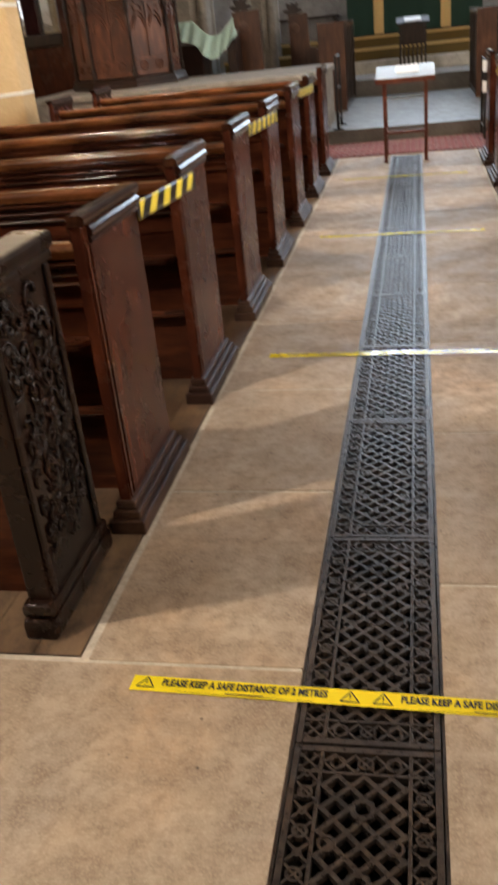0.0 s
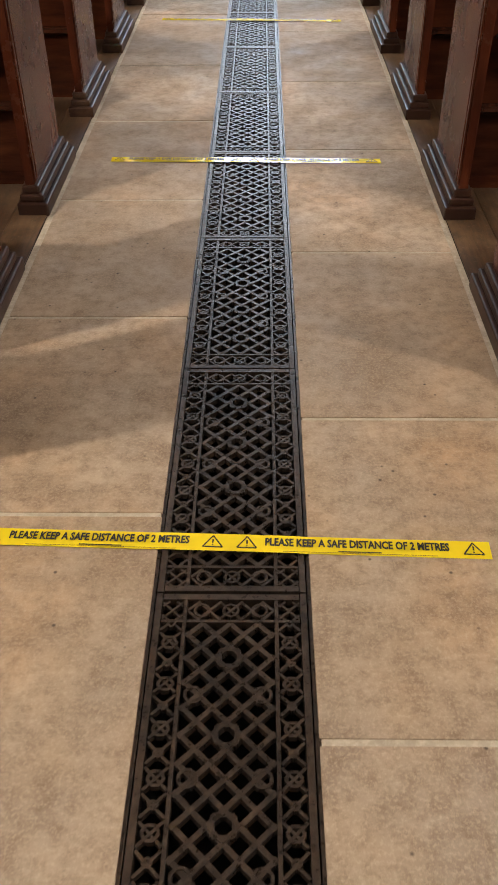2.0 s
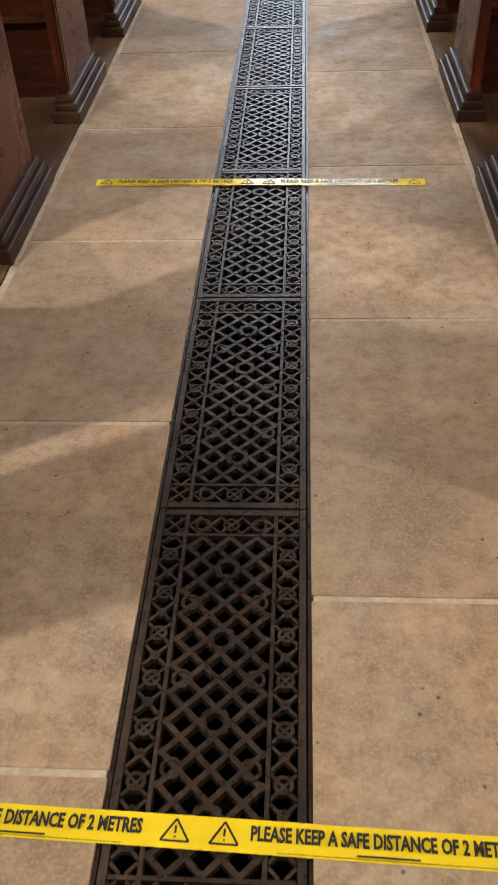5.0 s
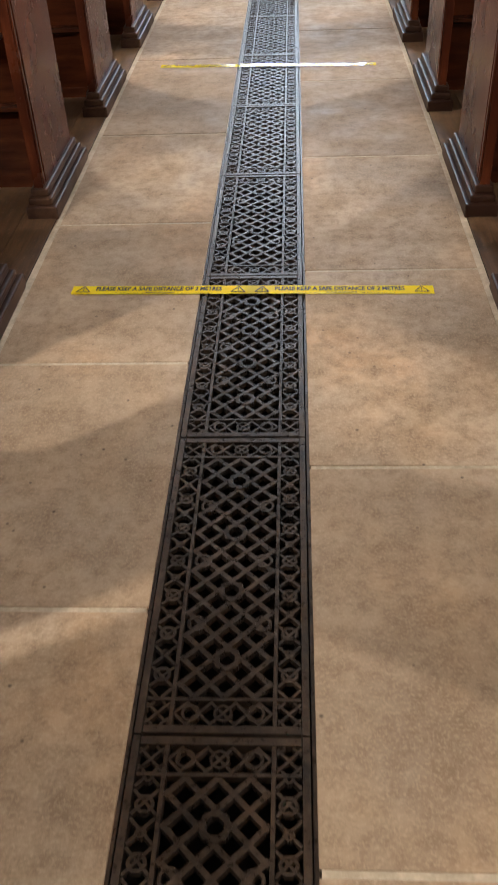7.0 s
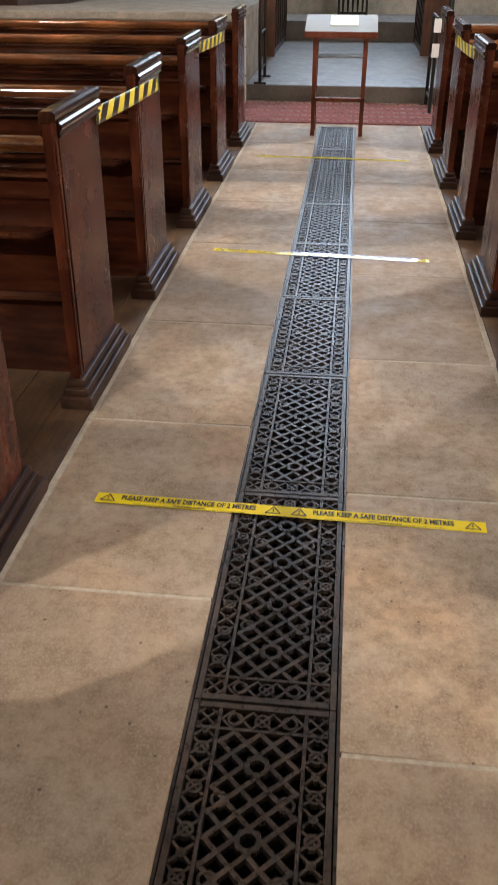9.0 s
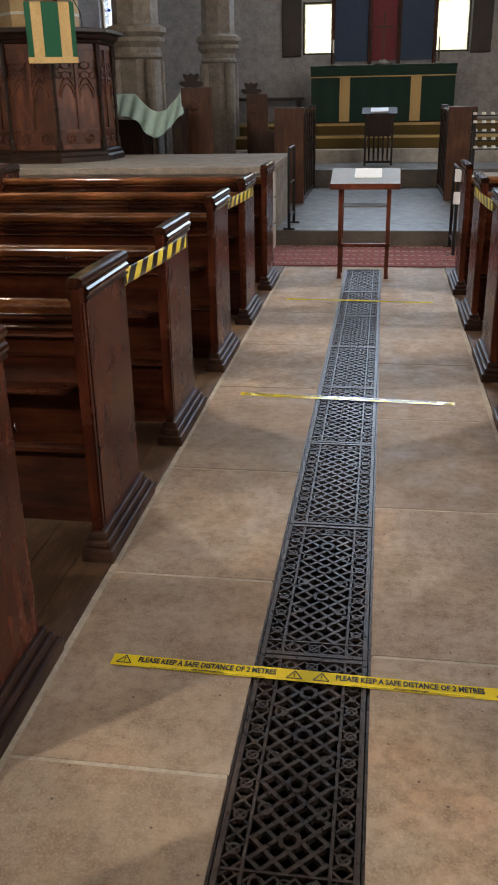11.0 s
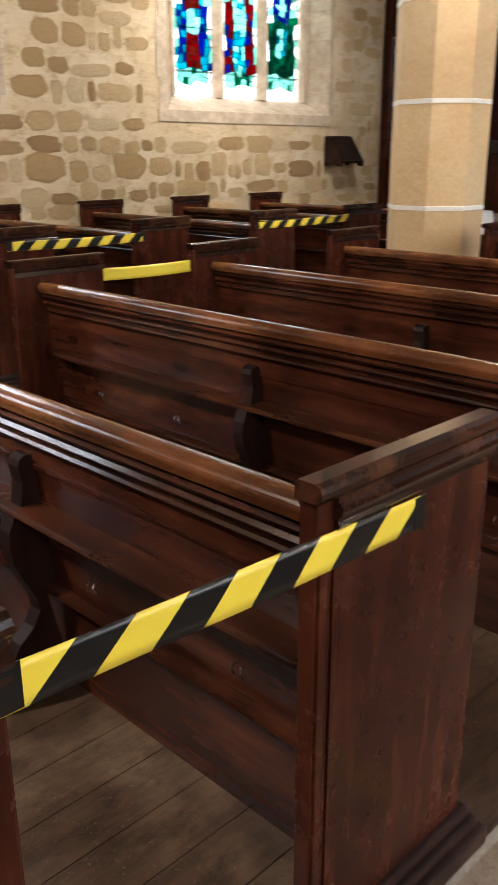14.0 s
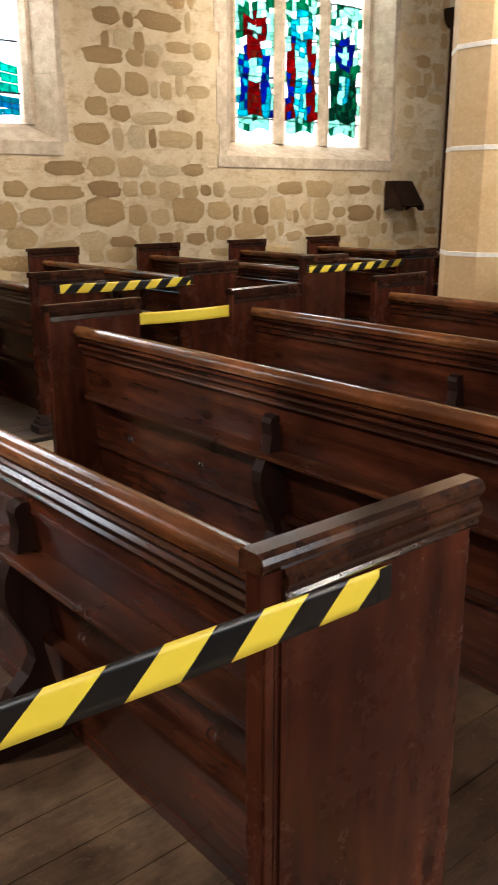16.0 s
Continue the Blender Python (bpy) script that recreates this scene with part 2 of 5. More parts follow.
def rubble_material(name, joined=False):
    m, t, b = mat(name)
    r = t.nodes.new("ShaderNodeNewGeometry").outputs["Random Per Island"] if joined else random_out(t)
    base = ramp(t, r, [(0, (0.30, 0.175, 0.070)), (0.2, (0.41, 0.265, 0.115)), (0.5, (0.50, 0.345, 0.165)), (0.8, (0.57, 0.42, 0.225)), (1, (0.66, 0.53, 0.33))])
    mid = noise_node(t, 7, 6, 0.7, "Object")
    sm = noise_node(t, 30, 6, 0.75)
    tiny = noise_node(t, 110, 4, 0.7)
    col = mixc(t, ramp(t, mid, [(0.36, (0, 0, 0)), (0.68, (0.45, 0.45, 0.45))]), base, (0.31, 0.185, 0.078))
    col = mixc(t, ramp(t, sm, [(0.52, (0, 0, 0)), (0.72, (0.75, 0.75, 0.75))]), col, (0.62, 0.47, 0.27))
    col = mixc(t, ramp(t, tiny, [(0.58, (0, 0, 0)), (0.75, (0.55, 0.55, 0.55))]), col, (0.20, 0.115, 0.048))
    t.links.new(col, b.inputs["Base Color"])
    b.inputs["Roughness"].default_value = 0.9
    bump(t, b, sm, 0.9, 0.02)
    return m


M_RUBBLE = rubble_material("rubble_stone")
M_RUBBLE_REST = rubble_material("rubble_stone_joined", True)


def plain(name, colour, rough=0.6, metal=0.0, vary=0.25, scale=25, bumpy=0.05):
    m, t, b = mat(name)
    n = noise_node(t, scale, 5, 0.6)
    col = mixc(t, ramp(t, n, [(0.3, (0, 0, 0)), (0.75, (vary, vary, vary))]), colour, tuple(c * 0.45 for c in colour))
    t.links.new(col, b.inputs["Base Color"])
    b.inputs["Roughness"].default_value, b.inputs["Metallic"].default_value = rough, metal
    bump(t, b, n, bumpy, 0.003)
    return m




def cast_iron():
    """Trodden cast iron: black lacquer, rust bloom and dust."""
    m, t, b = mat("cast_iron")
    rust = noise_node(t, 9, 6, 0.7)
    dust = noise_node(t, 60, 5, 0.7)
    col = ramp(t, rust, [(0.35, (0.040, 0.034, 0.032)), (0.60, (0.078, 0.055, 0.042)), (0.78, (0.125, 0.074, 0.048))])
    col = mixc(t, ramp(t, dust, [(0.50, (0, 0, 0)), (0.72, (0.55, 0.55, 0.55))]), col, (0.14, 0.105, 0.08))
    t.links.new(col, b.inputs["Base Color"])
    t.links.new(ramp(t, dust, [(0.35, (0.24,) * 3), (0.7, (0.46,) * 3)]), b.inputs["Roughness"])
    b.inputs["Metallic"].default_value = 0.6
    bump(t, b, dust, 0.6, 0.003)
    return m


M_IRON = cast_iron()
# near-black colour stands for shade below the grating and in plank gaps
M_PIT = plain("duct_shade_black", (0.012, 0.010, 0.009), 0.95)
M_YELLOW = plain("yellow_vinyl", (0.88, 0.70, 0.02), 0.13, 0, 0.12, 30, 0.02)
M_YELLOW2 = plain("yellow_barrier_film", (0.82, 0.64, 0.05), 0.32, 0, 0.1, 12, 0.02)
M_BLACK = plain("black_vinyl", (0.006, 0.006, 0.0065), 0.28)
M_INK = plain("black_ink", (0.02, 0.02, 0.015), 0.5)
M_GREEN = plain("green_brocade", (0.012, 0.10, 0.045), 0.8, 0, 0.4, 60)
M_DKGREEN = plain("dark_green_damask", (0.006, 0.035, 0.022), 0.8, 0, 0.5, 30)
M_GOLD = plain("gold_brocade", (0.62, 0.42, 0.16), 0.6, 0, 0.5, 50)
M_GOLDCARPET = plain("gold_carpet", (0.13, 0.085, 0.022), 0.9, 0, 0.4, 50)
M_REDCARPET = plain("patterned_red_rug", (0.28, 0.09, 0.09), 0.95, 0, 0.8, 28)
M_BLUE = plain("blue_panel_paint", (0.03, 0.06, 0.13), 0.6, 0, 0.4, 15)
M_REDP = plain("red_panel_paint", (0.20, 0.02, 0.035), 0.6, 0, 0.4, 15)
M_SHEET = plain("pale_green_dust_sheet", (0.44, 0.60, 0.54), 0.85, 0, 0.3, 18)
M_WHITE = plain("white_paper", (0.78, 0.78, 0.78), 0.5, 0, 0.1)
M_GLOSS = plain("grey_laminate", (0.34, 0.37, 0.40), 0.12, 0, 0.15, 30, 0.01)
M_BLACKIRON = plain("black_wrought_iron", (0.015, 0.014, 0.014), 0.5, 0.5)
M_BRASS = plain("tarnished_brass", (0.10, 0.075, 0.05), 0.5, 1.0)
M_STEEL = plain("steel_wire", (0.6, 0.6, 0.6), 0.25, 1.0)
M_WAX = plain("candle_wax", (0.75, 0.73, 0.68), 0.5)
M_SIGN = plain("green_sign_plastic", (0.10, 0.30, 0.22), 0.35, 0, 0.1)
M_PINK = plain("red_cushion", (0.22, 0.03, 0.04), 0.9, 0, 0.4)
M_CEIL = plain("ceiling_plaster", (0.55, 0.52, 0.47), 0.9, 0, 0.2, 5)


def glass(name, colour, through_amount=0.55):
    m, t, b = mat(name)
    t.nodes.remove(b)
    tr = t.nodes.new("ShaderNodeBsdfTranslucent")
    tp = t.nodes.new("ShaderNodeBsdfTransparent")
    mx = t.nodes.new("ShaderNodeMixShader")
    n = noise_node(t, 14, 4, 0.6)
    col = mixc(t, ramp(t, n, [(0.35, (0, 0, 0)), (0.65, (0.5, 0.5, 0.5))]), colour, tuple(c * 0.4 for c in colour))
    t.links.new(col, tr.inputs[0])
    t.links.new(col, tp.inputs[0])
    mx.inputs[0].default_value = through_amount
    t.links.new(tr.outputs[0], mx.inputs[1])
    t.links.new(tp.outputs[0], mx.inputs[2])
    t.links.new(mx.outputs[0], t.nodes["Material Output"].inputs[0])
    return m


G_CLEAR = glass("clear_leaded_glass", (0.95, 0.97, 1.0), 0.8)
G_BLUE = glass("blue_stained_glass", (0.015, 0.05, 0.30))
G_RED = glass("red_stained_glass", (0.24, 0.010, 0.014))
G_GREEN = glass("green_stained_glass", (0.03, 0.22, 0.13))
G_AQUA = glass("turquoise_stained_glass", (0.03, 0.36, 0.42))
G_PALE = glass("pale_green_stained_glass", (0.40, 0.72, 0.60))
G_SEA = glass("sea_green_stained_glass", (0.03, 0.50, 0.40))
G_TEAL = glass("teal_blue_stained_glass", (0.02, 0.28, 0.46))
G_AMBERDEEP = glass("brown_red_stained_glass", (0.22, 0.05, 0.02))
G_DARK = glass("dark_green_stained_glass", (0.02, 0.10, 0.07))
G_AMBER = glass("amber_frosted_glass", (1.0, 0.93, 0.70), 0.7)

m_out, t_out, b_out = mat("bright_overcast_distance")
t_out.nodes.remove(b_out)
e_out = t_out.nodes.new("ShaderNodeEmission")
e_out.inputs[0].default_value, e_out.inputs[1].default_value = (0.90, 0.96, 1.0, 1), 6.0
t_out.links.new(e_out.outputs[0], t_out.nodes["Material Output"].inputs[0])
M_OUT = m_out


# ---- mesh helpers ----
def box(bm, x0, x1, y0, y1, z0, z1, bevel=0.0):
    r = bmesh.ops.create_cube(bm, size=1, matrix=Matrix.LocRotScale(((x0 + x1) / 2, (y0 + y1) / 2, (z0 + z1) / 2), None, (abs(x1 - x0), abs(y1 - y0), abs(z1 - z0))))
    if bevel:
        es = {e for v in r["verts"] for e in v.link_edges}
        bmesh.ops.bevel(bm, geom=list(es), offset=bevel, segments=2, affect='EDGES', profile=0.6)
    return bm


def prism(bm, pts, axis, a, b):
    """Closed outline pts in the two other axes, drawn out along axis from a to b."""
    def at(p, d):
        u, v = p
        return {"x": (d, u, v), "y": (u, d, v), "z": (u, v, d)}[axis]
    va = [bm.verts.new(at(p, a)) for p in pts]
    vb = [bm.verts.new(at(p, b)) for p in pts]
    n = len(pts)
    bm.faces.new(va)
    bm.faces.new(vb[::-1])
    for i in range(n):
        bm.faces.new((va[i], vb[i], vb[(i + 1) % n], va[(i + 1) % n]))
    bmesh.ops.recalc_face_normals(bm, faces=bm.faces)
    return bm


def bar(bm, p, q, w, h, z):
    """Flat bar on plan from p to q, w wide, from z - h to z."""
    d = Vector((q[0] - p[0], q[1] - p[1]))
    if d.length < 1e-4:
        return
    d.normalize()
    s = Vector((-d.y, d.x)) * w / 2
    c = [(p[0] + s.x, p[1] + s.y), (q[0] + s.x, q[1] + s.y), (q[0] - s.x, q[1] - s.y), (p[0] - s.x, p[1] - s.y)]
    s = s * 0.22
    t_ = [(c[0][0] - s.x, c[0][1] - s.y), (c[1][0] - s.x, c[1][1] - s.y), (c[2][0] + s.x, c[2][1] + s.y), (c[3][0] + s.x, c[3][1] + s.y)]
    top = [bm.verts.new((x, y, z)) for x, y in t_]
    low = [bm.verts.new((x, y, z - h)) for x, y in c]
    bm.faces.new(top[::-1])
    for i in range(4):
        bm.faces.new((top[i], top[(i + 1) % 4], low[(i + 1) % 4], low[i]))


def mesh(name, bm, material, smooth=False):
    me = bpy.data.meshes.new(name)
    bm.to_mesh(me)
    bm.free()
    for m in (material if isinstance(material, (list, tuple)) else [material]):
        me.materials.append(m)
    if smooth:
        for p in me.polygons:
            p.use_smooth = True
    return me


def part(name, bm, material, parent=None, label="", smooth=False):
    ob = new(name, mesh(name, bm, material, smooth))
    if parent:
        ob.parent = parent
    if label:
        tagged(ob, label)
    return ob


def B(*a, **k):
    return box(bmesh.new(), *a, **k)


def P(*a):
    return prism(bmesh.new(), *a)


def thing(name, label, category, group="", at=(0, 0, 0), rz=0, kind=""):
    ob = new(name)
    ob.matrix_basis = pose(*at, 0, 0, rz)
    return tagged(ob, label, category, group, kind)


def tube(bm, pts, r, seg=8):
    """Round bar along pts."""
    rings = []
    for i, p in enumerate(pts):
        p = Vector(p)
        d = (Vector(pts[min(i + 1, len(pts) - 1)]) - Vector(pts[max(i - 1, 0)])).normalized()
        a = d.orthogonal().normalized()
        b = d.cross(a)
        rings.append([bm.verts.new(p + (a * math.cos(k * math.tau / seg) + b * math.sin(k * math.tau / seg)) * r) for k in range(seg)])
    for r0, r1 in zip(rings, rings[1:]):
        best = min(range(seg), key=lambda s: (r0[0].co - r1[s].co).length)
        for k in range(seg):
            bm.faces.new((r0[k], r0[(k + 1) % seg], r1[(k + 1 + best) % seg], r1[(k + best) % seg]))
    bm.faces.new(rings[0])
    bm.faces.new(rings[-1][::-1])
    bmesh.ops.recalc_face_normals(bm, faces=bm.faces)
    return bm


def lathe(bm, prof, seg=24, cx=0, cy=0, turn=0.0):
    """Profile of (radius, z) turned about an upright axis."""
    rings = [[bm.verts.new((cx + r * math.cos(turn + k * math.tau / seg), cy + r * math.sin(turn + k * math.tau / seg), z)) for k in range(seg)] for r, z in prof]
    for a, b in zip(rings, rings[1:]):
        for k in range(seg):
            bm.faces.new((a[k], a[(k + 1) % seg], b[(k + 1) % seg], b[k]))
    bm.faces.new(rings[0][::-1])
    bm.faces.new(rings[-1])
    return bm


# ---- the large structure ----
NORTH, SOUTH, WEST, EAST = -7.0, 7.0, -5.5, 18.4
GX = 0.156      # half width of the floor grating
AX = 0.695      # half width of the stone aisle
NX = 3.37      # ends of the nave pews


def structure(name, bm, material, label, category):
    ob = part(name, bm, material)
    return tagged(ob, label, category, "", "structure")


base = bmesh.new()
for x0, x1 in ((NORTH, -GX - 0.006), (GX + 0.006, SOUTH)):
    box(base, x0, x1, WEST, EAST, -0.45, -0.002)
box(base, -GX - 0.006, GX + 0.006, 9.45, EAST, -0.45, -0.002)
floor = structure("floor", base, M_MORTAR, "stone paved church floor with pale mortar joints", "floor")
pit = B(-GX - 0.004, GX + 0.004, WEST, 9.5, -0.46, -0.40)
# side liners in the shade colour cover the lit mortar edges
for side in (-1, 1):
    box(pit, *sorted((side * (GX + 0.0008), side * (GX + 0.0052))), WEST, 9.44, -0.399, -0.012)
structure("heating_duct", pit, M_PIT, "heating duct under the iron floor grating, its shade painted near-black", "duct")
for i, s in enumerate((-1, 1)):
    structure(f"trim_{i + 1}", B(*sorted((s * (AX - 0.001), s * (AX + 0.013))), 1.68, 9.62, -0.05, -0.0015, bevel=0.001), M_MORTAR, "pale mortar strip along the edge of the stone aisle", "trim")


def wall_with_openings(name, plane, lo, hi, top, openings, thick, axis, outward, material, label):
    """Wall in strips round upright openings (a, b, z0, z1)."""
    bm = bmesh.new()
    d0, d1 = (plane, plane + outward * thick)

    def strip(a, b, z0, z1):
        if b - a < 1e-3 or z1 - z0 < 1e-3:
            return
        if axis == "y":
            box(bm, min(d0, d1), max(d0, d1), a, b, z0, z1)
        else:
            box(bm, a, b, min(d0, d1), max(d0, d1), z0, z1)
    at = lo
    for a, b, z0, z1 in sorted(openings):
        strip(at, a, 0, top)
        strip(a, b, 0, z0)
        strip(a, b, z1, top)
        at = b
    strip(at, hi, 0, top)
    return structure(name, bm, material, label, "wall")


WIN_R = (8.22, 10.70, 1.80, 4.2)
WIN_L = (3.75, 6.36, 1.86, 4.2)
WIN_C = (11.95, 12.75, 1.62, 3.4)
WIN_D = (15.75, 18.0, 1.75, 3.6)
# unseen opening, added in both side walls to let the entrance side light in
WIN_W = (-0.7, 1.9, 1.86, 4.2)
wall_with_openings("wall_north", NORTH, WEST, EAST, 6.0, [WIN_R, WIN_L, WIN_C, WIN_D, WIN_W], 0.75, "y", -1, M_WALLMORTAR, "honey coloured rubble stone wall with wide mortar joints")
wall_with_openings("wall_south", SOUTH, WEST, EAST, 6.0, [WIN_W, (3.7, 6.3, 1.8, 4.2), (8.2, 10.7, 1.8, 4.2)], 0.75, "y", 1, M_WALLMORTAR, "honey coloured rubble stone wall of the far side passage")
LIT = [(-1.36, -0.83, 2.08, 2.92), (0.94, 1.52, 2.08, 2.92)]
CHW = [(-5.05, -4.35, 1.86, 4.0)]
wall_with_openings("wall_east", EAST, NORTH, SOUTH, 8.0, CHW + LIT, 0.6, "x", 1, M_PLASTER, "grey plastered chancel wall behind the altar")
wall_with_openings("wall_west", WEST, NORTH, SOUTH, 8.0, [], 0.6, "x", -1, M_WALLMORTAR, "rubble stone wall at the entrance end")
structure("ceiling", B(NORTH - 0.7, SOUTH + 0.7, WEST - 0.6, EAST + 0.6, 8.0, 8.3), M_CEIL, "pale plastered church ceiling", "ceiling")
for s in (-1, 1):
    structure(f"wall_clerestory_{'north' if s < 0 else 'south'}", B(*sorted((s * 3.35, s * 3.95)), WEST, EAST, 5.0, 8.0), M_PILLAR, "dressed stone clerestory wall above the arcade", "wall")
for s in (-1, 1):
    structure(f"ceiling_passage_{'north' if s < 0 else 'south'}", B(*sorted((s * 3.95, s * 7.7)), WEST, EAST, 6.0, 6.2), M_CEIL, "plain ceiling over the side passage", "ceiling")

# chancel floor levels
structure("chancel_floor", B(-3.3, 3.3, 10.72, 15.0, -0.05, 0.15, bevel=0.012), M_CHANCEL, "grey stone chancel floor one step above the nave", "floor")
structure("chancel_step_2", B(-3.3, 3.3, 15.0, 16.4, -0.05, 0.40, bevel=0.01), M_CHANCEL, "dark grey stone step before the altar", "step")
structure("chancel_step_3", B(-3.3, 3.3, 16.4, 16.62, -0.05, 0.60, bevel=0.01), M_PALESTONE, "pale stone step edge before the altar", "step")
structure("sanctuary_step_1", B(-3.3, 3.3, 16.62, 16.95, -0.05, 0.80, bevel=0.015), M_GOLDCARPET, "gold carpeted sanctuary step", "step")
structure("sanctuary_step_2", B(-3.3, 3.3, 16.95, EAST, -0.05, 0.98, bevel=0.015), M_GOLDCARPET, "gold carpeted sanctuary floor under the altar", "step")
for i, (yy, zz) in enumerate(((16.62, 0.80), (16.95, 0.98))):
    structure(f"trim_{3 + i}", B(-3.3, 3.3, yy - 0.02, yy - 0.004, zz - 0.04, zz - 0.002, bevel=0.004), M_GOLD, "pale gold nosing along the sanctuary step", "trim")

# raised stone platforms beside the chancel arch
plat = thing("stone_platform", "raised pale stone platform under the pulpit", "platform")
part("platform_body", B(-4.3, -0.93, 10.0, 10.715, 0, 0.76), M_GREYSTONE, plat)
part("platform_body", B(-4.3, -0.931, 10.718, 11.85, 0.152, 0.76), M_GREYSTONE, plat)
part("coping", B(-4.33, -0.90, 9.97, 11.88, 0.762, 0.83, bevel=0.012), M_GREYSTONE, plat)
for i in range(3):
    part("quoin", B(-0.929, -0.905, 10.0, 10.5, 0.02 + i * 0.25, 0.245 + i * 0.25, bevel=0.008), M_PALESTONE, plat)
plat2 = thing("stone_platform", "low brown stone wall beside the chancel step", "platform")
part("platform_body", B(0.93, 3.6, 10.3, 10.69, 0, 0.65), M_PILLAR, plat2)
part("coping", B(0.91, 3.62, 10.27, 10.70, 0.652, 0.71, bevel=0.012), M_GREYSTONE, plat2)


# ---- windows ----
def outline(bm, pts, x, t=0.006):
    """A flat piece of glass in a wall of constant x, outline in (y, z)."""
    return prism(bm, pts, "x", x, x - t)


def window(name, win, lights, glass_x, label, figures, sill=True):
    y0, y1, z0, z1 = win
    w = thing(name, label, "window", kind="structure")
    gy0, gy1, gz0 = y0 + 0.34, y1 - 0.10, z0 + 0.16
    if sill:
        part("window_sill", P([(NORTH + 0.015, z0 - 0.11), (NORTH + 0.015, z0), (glass_x, gz0), (glass_x - 0.1, gz0), (glass_x - 0.1, z0 - 0.11)], "y", y0 - 0.12, y1 + 0.02), M_SURROUND, w, "sloping dressed stone sill")
    # splayed reveal of squared blocks
    rng = random.Random(7)
    z = z0
    while z < z1:
        h = rng.uniform(0.26, 0.36)
        for side in (0, 1):
            a, b = (y0, gy0) if side == 0 else (y1, gy1)
            pts = [(NORTH + 0.008, a - (0.11 if side == 0 else -0.06) * rng.uniform(0.8, 1.5)), (NORTH + 0.008, a), (glass_x, b), (glass_x - 0.12, b), (glass_x - 0.12, a - (0.1 if side == 0 else -0.1))]
            part("reveal_block", P(pts, "z", z + 0.001, min(z1, z + h - 0.001)), M_SURROUND, w)
        z += h
    step = (gy1 - gy0) / lights
    for k in range(lights + 1):
        c = gy0 + k * step
        hw = 0.07 if 0 < k < lights else 0.045
        part("mullion", P([(glass_x + 0.07, c - hw * 0.35), (glass_x + 0.07, c + hw * 0.35), (glass_x, c + hw), (glass_x - 0.07, c + hw), (glass_x - 0.07, c - hw), (glass_x, c - hw)], "z", gz0, z1), M_SURROUND, w)
    for k in range(lights):
        a, b = gy0 + k * step + 0.06, gy0 + (k + 1) * step - 0.06
        pane = part("pane", B(glass_x - 0.03, glass_x - 0.025, a, b, gz0, z1), G_CLEAR, w, "clear leaded glass light")
        pane.visible_shadow = False
        figures(w, k, a, b, gz0, glass_x - 0.012)
        came = bmesh.new()
        for i in range(-9, 10):
            for s in (-1, 1):
                pq = [(a + (b - a) * u, gz0 + 1.1 + i * 0.26 + s * (u - 0.5) * 0.34) for u in (0, 1)]
                if gz0 < min(pq[0][1], pq[1][1]) and max(pq[0][1], pq[1][1]) < z1:
                    tube(came, [(glass_x - 0.0235 - 0.0005 * s, y, z) for y, z in pq], 0.003, 4)
        part("lead_came", came, M_BLACKIRON, w)
        lead = bmesh.new()
        for zz in np.arange(gz0 + 0.25, z1, 0.42):
            box(lead, glass_x - 0.024, glass_x - 0.016, a, b, zz - 0.007, zz + 0.007)
        part("saddle_bar", lead, M_BLACKIRON, w)
    return w


def figure_glass(k, u, v, rng):
    """Glass of a robed shape: u from -1 to 1 across the light, v in metres above its foot."""
    head = (1.12, 1.22, 1.00)[k % 3]
    top = head - 0.14
    if v < 0.15:
        return None
    if (u * 0.30) ** 2 + (v - head) ** 2 < 0.085 ** 2:
        return G_PALE
    if (u * 0.30) ** 2 + (v - head) ** 2 < 0.165 ** 2:
        return (G_RED, G_AQUA, G_BLUE)[k % 3]
    if v < 0.30:
        return rng.choice((G_PALE, G_PALE, G_GREEN)) if abs(u) < 0.8 else None
    if v < top:
        side = 0.92 - 0.30 * (v / top) ** 2
        if abs(u) < side:
            if abs(u) < 0.36 and top - 0.36 < v < top - 0.12:
                return rng.choice((G_PALE, G_PALE, G_AQUA))
            if abs(u) < 0.34:
                return (rng.choice((G_RED, G_RED, G_AMBERDEEP)), rng.choice((G_AQUA, G_AQUA, G_PALE)), rng.choice((G_DARK, G_GREEN)))[k % 3]
            return (rng.choice((G_BLUE, G_BLUE, G_AQUA)), rng.choice((G_RED, G_RED, G_BLUE)), rng.choice((G_DARK, G_DARK, G_GREEN)))[k % 3]
        return rng.choice((None, G_PALE))
    return rng.choice((G_PALE, G_GREEN, G_PALE, None))


